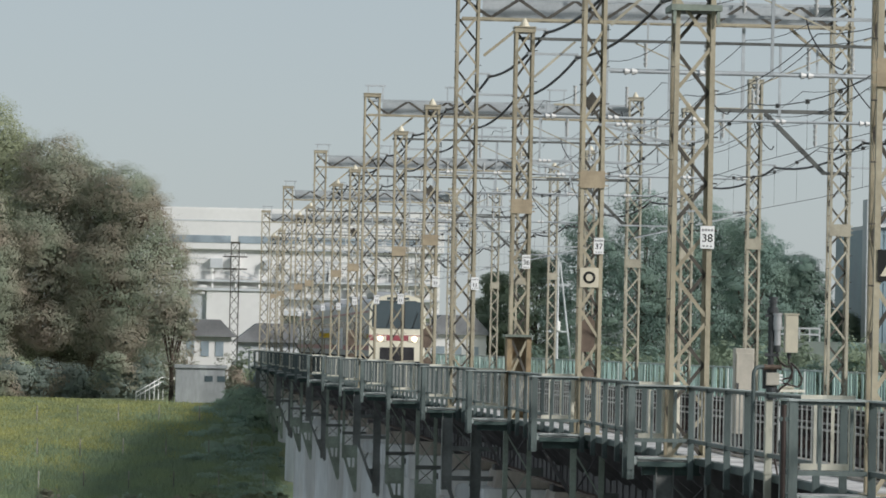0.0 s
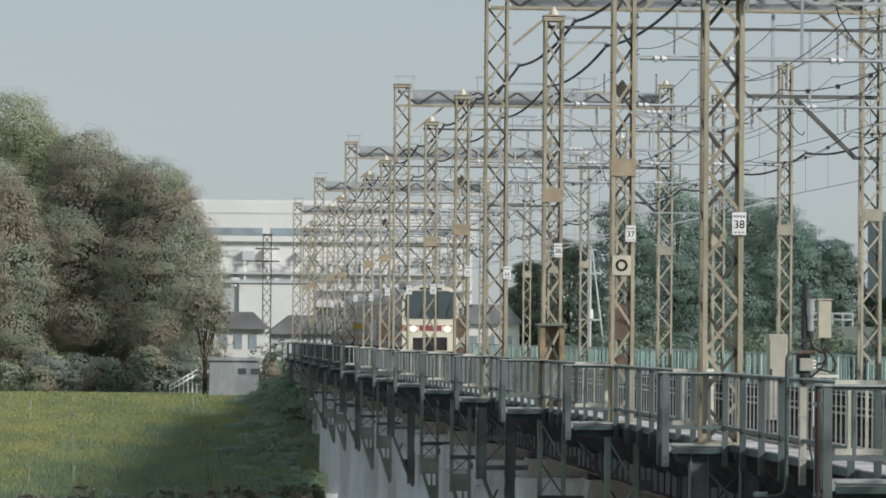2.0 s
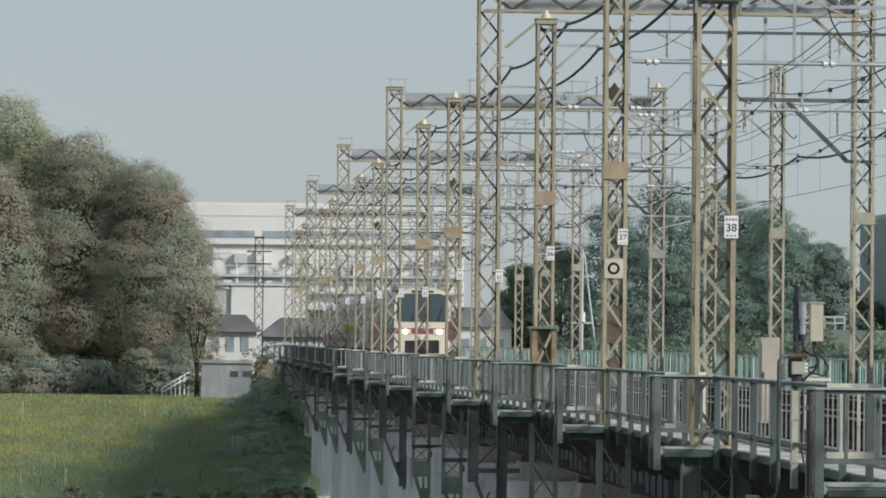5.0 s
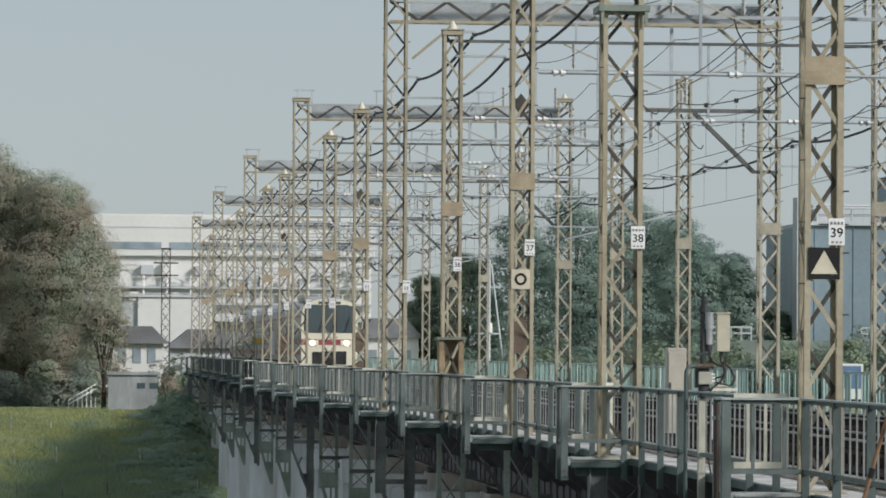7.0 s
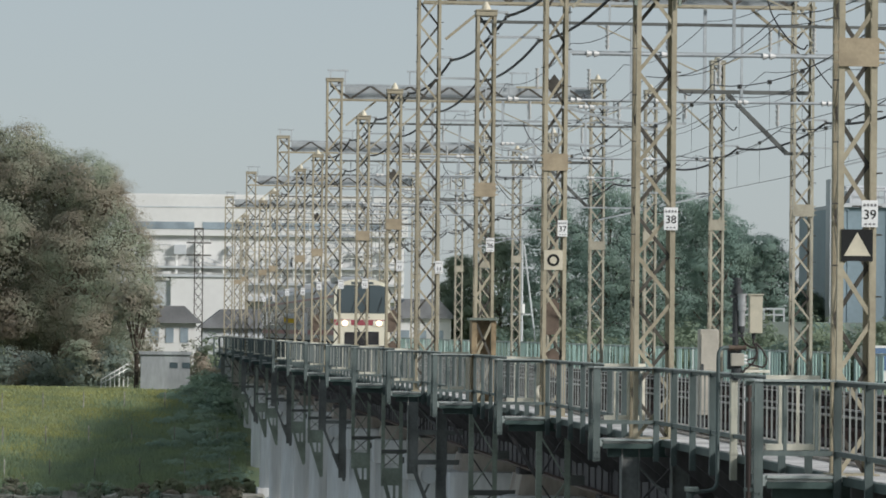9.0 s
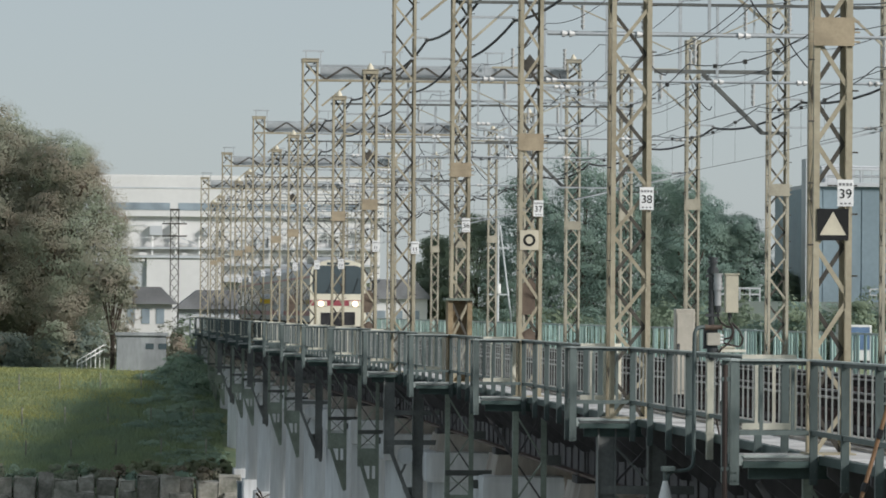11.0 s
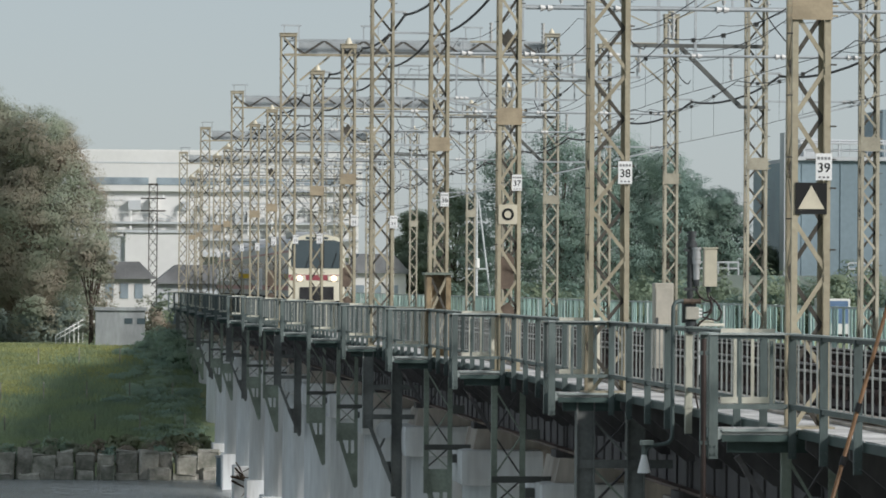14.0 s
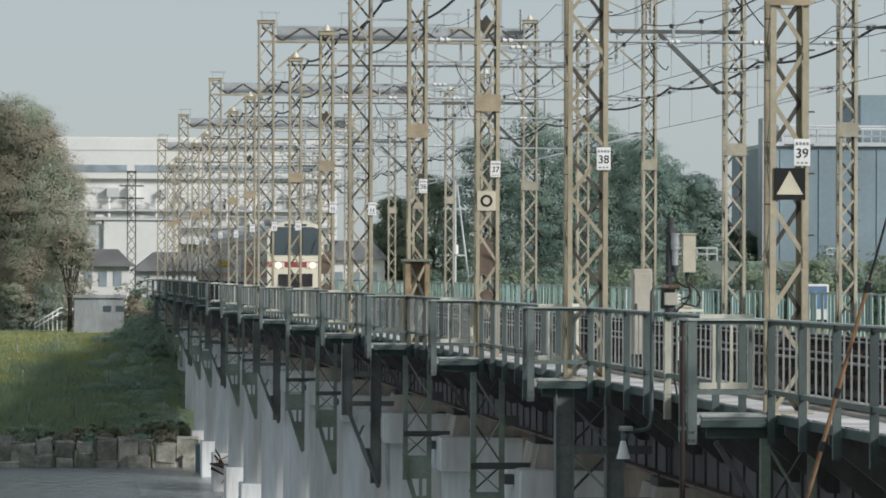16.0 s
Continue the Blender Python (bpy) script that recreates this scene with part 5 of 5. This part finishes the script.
levee_grass(4, 110000, False, "crest_grass", "short grass on the levee, coloured yellow-green as if sunlit", M_GRASSBLADE)
levee_grass(5, 150000, True, "long_grass", "long grass on the levee slope, shade put into its green", M_GRASSLONG)


def stake(x, y):
    s = thing("fence_stake", "thin grey fence stake on the levee slope", "stake", "levee stakes", at=(x, y, ground_z(x, y)))
    b = B()
    rod(b, (0, 0, -0.2), (0, 0, 1.3), 0.05, 6)
    part("stick", b, M_STONE, s)


for k, y in ((0, 318), (1, 301), (2, 287)):
    for i in range(10):
        stake(-17.3 + i * 3.05 + k * 0.5, y)


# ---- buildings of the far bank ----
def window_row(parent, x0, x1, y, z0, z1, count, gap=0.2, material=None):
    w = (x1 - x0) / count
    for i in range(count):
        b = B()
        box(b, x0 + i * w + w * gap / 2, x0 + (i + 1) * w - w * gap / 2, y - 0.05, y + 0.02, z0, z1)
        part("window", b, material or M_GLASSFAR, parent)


def build_hut():
    h = thing("pump_hut", "small grey concrete hut with two vents on the levee", "hut", at=(4.25, 333, -3.4))
    b = B()
    box(b, -1.95, 1.95, 0, 3.2, -0.3, 3.05, 0.03)
    part("wall", b, M_HUT, h)
    b = B()
    box(b, -2.08, 2.08, -0.15, 3.35, 3.05, 3.3, 0.03)
    part("roof", b, M_HUT, h)
    for x in (0.65, 1.65):
        b = B()
        box(b, x - 0.32, x + 0.32, -0.03, 0.02, 2.0, 2.45)
        part("vent", b, M_GLASSDK, h)


build_hut()


def build_house(x, y, w, d, wall_h, roof_h, wall_m, label, z=-3.4, wins=3):
    h = thing("house", label, "house", "houses", at=(x, y, z))
    b = B()
    box(b, -w / 2, w / 2, 0, d, -0.3, wall_h)
    part("wall", b, wall_m, h)
    b = B()
    prism(b, [(-w / 2 - 0.5, wall_h), (w / 2 + 0.5, wall_h), (w / 2 - w * 0.22, wall_h + roof_h), (-w / 2 + w * 0.22, wall_h + roof_h)], -0.5, d + 0.5)
    part("roof", b, M_ROOF, h)
    for zz in (1.1, 3.9):
        if zz + 1.4 < wall_h:
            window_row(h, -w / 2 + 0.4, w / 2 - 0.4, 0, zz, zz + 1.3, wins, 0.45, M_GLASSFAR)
    return h


build_house(5.0, 366, 4.6, 8, 5.6, 1.5, M_WALLW, "white house with a dark roof behind the levee")
build_house(12.5, 395, 8, 8, 5.2, 1.8, M_WALLG, "grey rendered house with a dark tile roof", wins=4)
build_house(18.5, 410, 7, 8, 6.4, 2.2, M_WALLW, "white rendered house with a dark tile roof")
build_house(25.0, 418, 7, 8, 6.0, 2.4, M_WALLG, "grey rendered house with a dark tile roof")
build_house(31.5, 428, 6, 8, 6.4, 2.0, M_WALLW, "white rendered house with a dark tile roof")


def build_factory():
    f = thing("factory_building", "long white flat-roofed factory with galleries and window bands", "building", at=(0, 520, -3.4))
    b = B()
    box(b, 0.4, 36, 0, 40, -0.3, 20.0)
    part("lower_wall", b, M_WALLW, f)
    b = B()
    box(b, 0.0, 36.4, -0.6, 40, 16.6, 21.6, 0.05)
    part("upper_wall", b, M_WALLW, f, "white clad upper storey")
    b = B()
    box(b, 0.05, 36.35, -0.55, 40, 21.6, 21.75)
    part("roof", b, M_WALLW, f)
    b = B()
    box(b, 0.0, 36.4, -0.64, -0.605, 20.05, 20.22)
    part("ledge", b, M_WALLG, f, "grey ledge line")
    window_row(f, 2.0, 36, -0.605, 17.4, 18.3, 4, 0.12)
    for z in (10.6, 12.6):
        b = B()
        box(b, 0.2, 36, -1.2, -0.003, z, z + 0.25)
        o = part("gallery", b, M_WALLG, f)
        b = B()
        for i in range(25):
            box(b, 0.4 + i * 1.45, 0.5 + i * 1.45, -1.2, -1.1, z + 0.25, z + 1.4)
        box(b, 0.2, 36, -1.2, -1.1, z + 1.35, z + 1.42)
        part("balustrade", b, M_WALLW, o)
    for i in range(12):
        b = B()
        rod(b, (2 + i * 2.9, -0.8, 11), (2 + i * 2.9, -0.8, 14.2), 0.16, 8)
        part("pipe", b, M_WALLW, f)
    rf = random.Random(17)
    for i in range(16):
        b = B()
        x, z = 1.5 + i * 2.1 + rf.uniform(-0.6, 0.6), rf.choice((10.9, 12.9, 14.3))
        box(b, x, x + rf.uniform(0.5, 1.8), -0.9, -0.003, z, z + rf.uniform(0.6, 1.5), 0.04)
        part("duct", b, M_WALLG if i % 3 == 0 else M_WALLW, f)
    for i in range(9):
        b = B()
        x, z = 1.0 + i * 3.7 + rf.uniform(-1, 1), rf.uniform(13.6, 16.0)
        bar(b, (x, -0.7, z), (x + rf.uniform(1.5, 4.0), -0.7, z - rf.uniform(0.0, 1.2)), 0.14)
        part("pipe_run", b, M_WALLG, f)
    b = B()
    box(b, 0.3, 36, -1.6, -0.003, 8.6, 9.2)
    part("canopy", b, M_WALLG, f)
    return f


build_factory()
s = thing("annex_building", "white windowless annex in front of the factory", "building", at=(0, 478, -3.4))
bm = B()
box(bm, 4.6, 6.6, 0, 16, -0.3, 10.6)
part("grey_wall", bm, M_WALLG, s)
bm = B()
box(bm, 6.6, 15.0, -0.4, 16, -0.3, 11.0)
part("white_wall", bm, M_WALLW, s)
bm = B()
box(bm, 4.4, 15.2, -0.6, 16.2, 11.0, 11.3)
part("roof", bm, M_WALLG, s)


def build_office():
    o = thing("office_block", "blue-grey clad office block with rooftop rails and plant rooms", "building", at=(0, 424, -3.4))
    b = B()
    box(b, 73.9, 108, 0, 26, -0.3, 18.2)
    part("wall", b, M_WALLB, o)
    b = B()
    box(b, 72.6, 73.9, -1.2, 1.5, -0.3, 21.0)
    part("stair_tower", b, M_WALLG, o, "pale stair tower")
    for i in range(17):
        b = B()
        box(b, 74.6 + i * 2, 74.7 + i * 2, -0.08, -0.003, 0.4, 18.0)
        part("fin", b, M_WALLB, o)
    b = B()
    box(b, 73.95, 108.2, -0.4, 26.2, 18.2, 18.6)
    part("parapet", b, M_WALLG, o)
    b = B()
    for i in range(38):
        box(b, 74.1 + i * 0.9, 74.18 + i * 0.9, -0.2, -0.12, 18.6, 19.9)
    for z in (19.2, 19.85):
        box(b, 74, 108, -0.2, -0.12, z, z + 0.08)
    part("roof_rail", b, M_WALLG, o)
    b = B()
    box(b, 83.5, 93.0, 3, 14, 18.6, 23.6, 0.05)
    part("plant_room", b, M_WALLB, o)
    b = B()
    box(b, 75.5, 78.5, 4, 8, 18.6, 20.6, 0.05)
    part("tank", b, M_WALLG, o)
    for i in range(9):
        b = B()
        x = 75 + i * 3.6
        rod(b, (x, 1.0, 18.6), (x, 1.0, 20.3), 0.09, 8)
        part("rack_post", b, M_WALLG, o)
    for y, z in ((0.9, 20.0), (1.3, 20.25), (1.6, 19.3)):
        b = B()
        rod(b, (74.6, y, z), (107, y, z), 0.13, 8)
        part("pipe_run", b, M_WALLG, o)


build_office()


def far_pole(x, y, z0, top, w, label):
    p = build_mast(w, w, top - z0, M_MASTDK, "lattice_pole", label, "far poles", pitch=0.9, dark=False, plate=False)
    b = B()
    for z in (top - z0 - 1.3, top - z0 - 2.4):
        bar(b, (-1.1, 0, z), (1.1, 0, z), 0.12)
    part("cross_arm", b, M_MASTDK, p)
    b = B()
    for x_ in (-0.9, -0.4, 0.4, 0.9):
        insulator(b, (x_, 0, top - z0 - 1.25), (x_, 0, top - z0 - 0.95), 0.09, 2)
    part("insulator_string", b, M_INSUL, p, "white insulators")
    p.matrix_basis = pose(x, y, z0)


far_pole(7.66, 376, -3.4, 10.7, 0.8, "dark lattice pole beyond the bridge end")
s = thing("utility_pole", "thin pale utility pole with cross arms on the far bank", "utility pole", at=(38.6, 396, -3.6))
bm = B()
rod(bm, (0, 0, 0), (0, 0, 14.0), 0.16, 8, 0.1)
part("pole", bm, M_WALLG, s)
for z in (7.0, 11.4):
    bm = B()
    bar(bm, (-1.1, 0, z), (1.1, 0, z), 0.14)
    part("cross_arm", bm, M_WALLG, s)
bm = B()
rod(bm, (0.0, -0.1, 7.1), (0.0, -0.1, 8.0), 0.3, 10)
part("transformer", bm, M_WALLW, s)
bm = B()
rod(bm, (0.15, 0, 13.6), (1.9, 0, 0.0), 0.09, 8)
part("stay_pole", bm, M_WALLG, s)


# ---- river edge and roadside details ----
for i in range(30):
    x = -25 + i * 1.17 + rnd.uniform(-0.5, 0.5)
    build_bush(x, 274.4 + rnd.uniform(-0.3, 1.2), -10.1, 1.3, rnd.uniform(0.9, 2.2), 400 + i, M_LEAF_A if i % 3 else M_LEAF_E, "brown-green weeds above the bank blocks", 1300, 0.09)

M_DRIFT = mat("wet_dark_driftwood", (0.07, 0.055, 0.042), 0.9, 0.0, 3.0, 0.3, 0.3, 20, spec=0.1)
pile = thing("driftwood_pile", "tangled dark driftwood caught against a pier", "driftwood", at=(10.75, 238.4, WATER + 0.35))
pile.scale = (0.95, 0.8, 1.15)
rs = random.Random(31)
for i in range(22):
    bm = B()
    a = rs.uniform(0, math.pi)
    c = Vector((rs.uniform(-0.9, 0.9), rs.uniform(-0.4, 0.4), rs.uniform(0.1, 1.5)))
    d = Vector((math.cos(a) * rs.uniform(0.4, 1.3), rs.uniform(-0.3, 0.3), rs.uniform(-0.9, 0.9)))
    rod(bm, c - d, c + d, rs.uniform(0.03, 0.08), 6, 0.02)
    part("stick", bm, M_DRIFT, pile)
bm = B()
bar(bm, (-0.3, -0.3, 1.5), (1.25, -0.1, 1.85), 0.45, 0.5)
part("board", bm, M_BLACK, pile, "black flat debris board")

wl = thing("roadside_wall", "low grey-green wall with a white railing beyond the trees", "wall", at=(0, 411, -3.6))
bm = B()
box(bm, 62, 100, 0, 0.5, -0.3, 6.6)
part("wall", bm, mat("mossy_wall", (0.22, 0.26, 0.23), 0.9, 0.0, 0.3, 0.2), wl)
for i in range(39):
    if 4 < i < 15 or i > 18:
        continue
    bm = B()
    box(bm, 62 + i, 62.14 + i, 0.1, 0.3, 6.6, 7.9)
    part("post", bm, M_WALLG, wl)
for z in (7.2, 7.8):
    bm = B()
    box(bm, 62, 66.14, 0.12, 0.28, z, z + 0.16)
    part("rail", bm, M_WALLG, wl)
    bm = B()
    box(bm, 77, 80.14, 0.12, 0.28, z, z + 0.16)
    part("rail", bm, M_WALLG, wl)

tk = thing("box_truck", "white box truck with a blue panel beyond the bridge", "truck", at=(71.3, 386, -3.5))
bm = B()
box(bm, -1.25, 1.25, 0, 5, 1.0, 4.3, 0.05)
part("cargo_box", bm, M_WALLW, tk)
bm = B()
box(bm, -1.05, 1.05, -0.03, 0.0, 2.0, 4.1)
part("panel", bm, mat("blue_panel", (0.12, 0.19, 0.31), 0.4, 0.0, 0.6, 0.1), tk, "blue panel")
bm = B()
box(bm, -1.1, 1.1, 0.2, 6.5, 0.55, 1.0)
part("chassis", bm, M_UNDER, tk)
bm = B()
box(bm, -1.15, 1.15, 5.2, 6.8, 1.0, 3.2, 0.1)
part("cab", bm, M_WALLW, tk)
for y in (1.0, 5.6):
    bm = B()
    for x in (-1.0, 1.0):
        rod(bm, (x - 0.12, y, 0.45), (x + 0.12, y, 0.45), 0.45, 16)
    part("wheel", bm, M_UNDER, tk)


# ---- small fittings ----
def back_plate(n, z, w, h):
    """A dark sheet fixed behind the lattice of a mast."""
    b = B()
    prism(b, [(-w / 2, z), (0, z + h / 2), (w / 2, z), (0, z - h / 2)] if h < 0.5 else [(-w / 2, z - h / 2), (w / 2, z - h / 2), (w / 2, z + h * 0.35), (0.02, z + h / 2), (-w / 2, z + h * 0.3)], 0.17, 0.215)
    bar(b, (-0.22, 0.215, z), (0.22, 0.215, z), 0.03)
    part("back_sheet", b, M_MASTDK if h < 0.5 else M_SHEET, left_masts[n], "dark brown weathered sheet")


M_SHEET = mat("brown_weathered_sheet", (0.17, 0.13, 0.10), 0.8, 0.0, 3.0, 0.2)
for n in (2, 5, 8):
    back_plate(n, 6.8, 0.36, 0.46)
    back_plate(n, 2.05, 0.3, 0.75)
    back_plate(n, 1.1, 0.3, 0.6)

dp = thing("drain_pipe", "dark brown drain pipe beside a railing corner", "pipe", at=(XO - 0.12, yn(0), -2.8))
bm = B()
rod(bm, (0, 0, 0), (0, 0, 3.9), 0.035, 10)
part("pipe", bm, M_BROWNPIPE, dp)
for z in (0.3, 2.6, 3.7):
    bm = B()
    box(bm, -0.05, 0.12, -0.03, 0.03, z, z + 0.05)
    part("clip", bm, M_RAIL, dp)
bm = B()
rod(bm, (0, 0, 0.05), (1.9, 0.0, -0.1), 0.035, 10)
part("elbow_run", bm, M_BROWNPIPE, dp)

sr = thing("stair_railing", "white railing beside the levee steps", "railing", at=(-0.8, 337, -3.2))
for i in range(7):
    bm = B()
    rod(bm, (i * 0.36, i * 1.4, -0.2), (i * 0.36, i * 1.4, 0.8 + i * 0.2), 0.05, 6)
    part("post", bm, M_WHITE, sr)
for z in (0.45, 0.8):
    bm = B()
    rod(bm, (0, 0, z), (2.16, 8.4, z + 1.2), 0.05, 6)
    part("rail", bm, M_WHITE, sr)

for i in range(7):
    build_bush(3.6 + i * 0.85, 276.5 + rnd.uniform(0, 4), -9.5, 0.9, rnd.uniform(0.8, 1.6), 500 + i, M_LEAF_B, "yellowish weeds at the foot of the levee", 600, 0.14)

bt = thing("water_tank", "faded blue-grey tank at the foot of a pier", "tank", at=(9.95, 263, WATER - 0.3))
bm = B()
box(bm, -0.55, 0.55, -0.5, 0.5, 0.0, 2.0, 0.06)
part("body", bm, M_WALLB, bt)
bm = B()
box(bm, -0.6, 0.6, -0.55, 0.55, 2.0, 2.12, 0.02)
part("lid", bm, M_WALLG, bt)
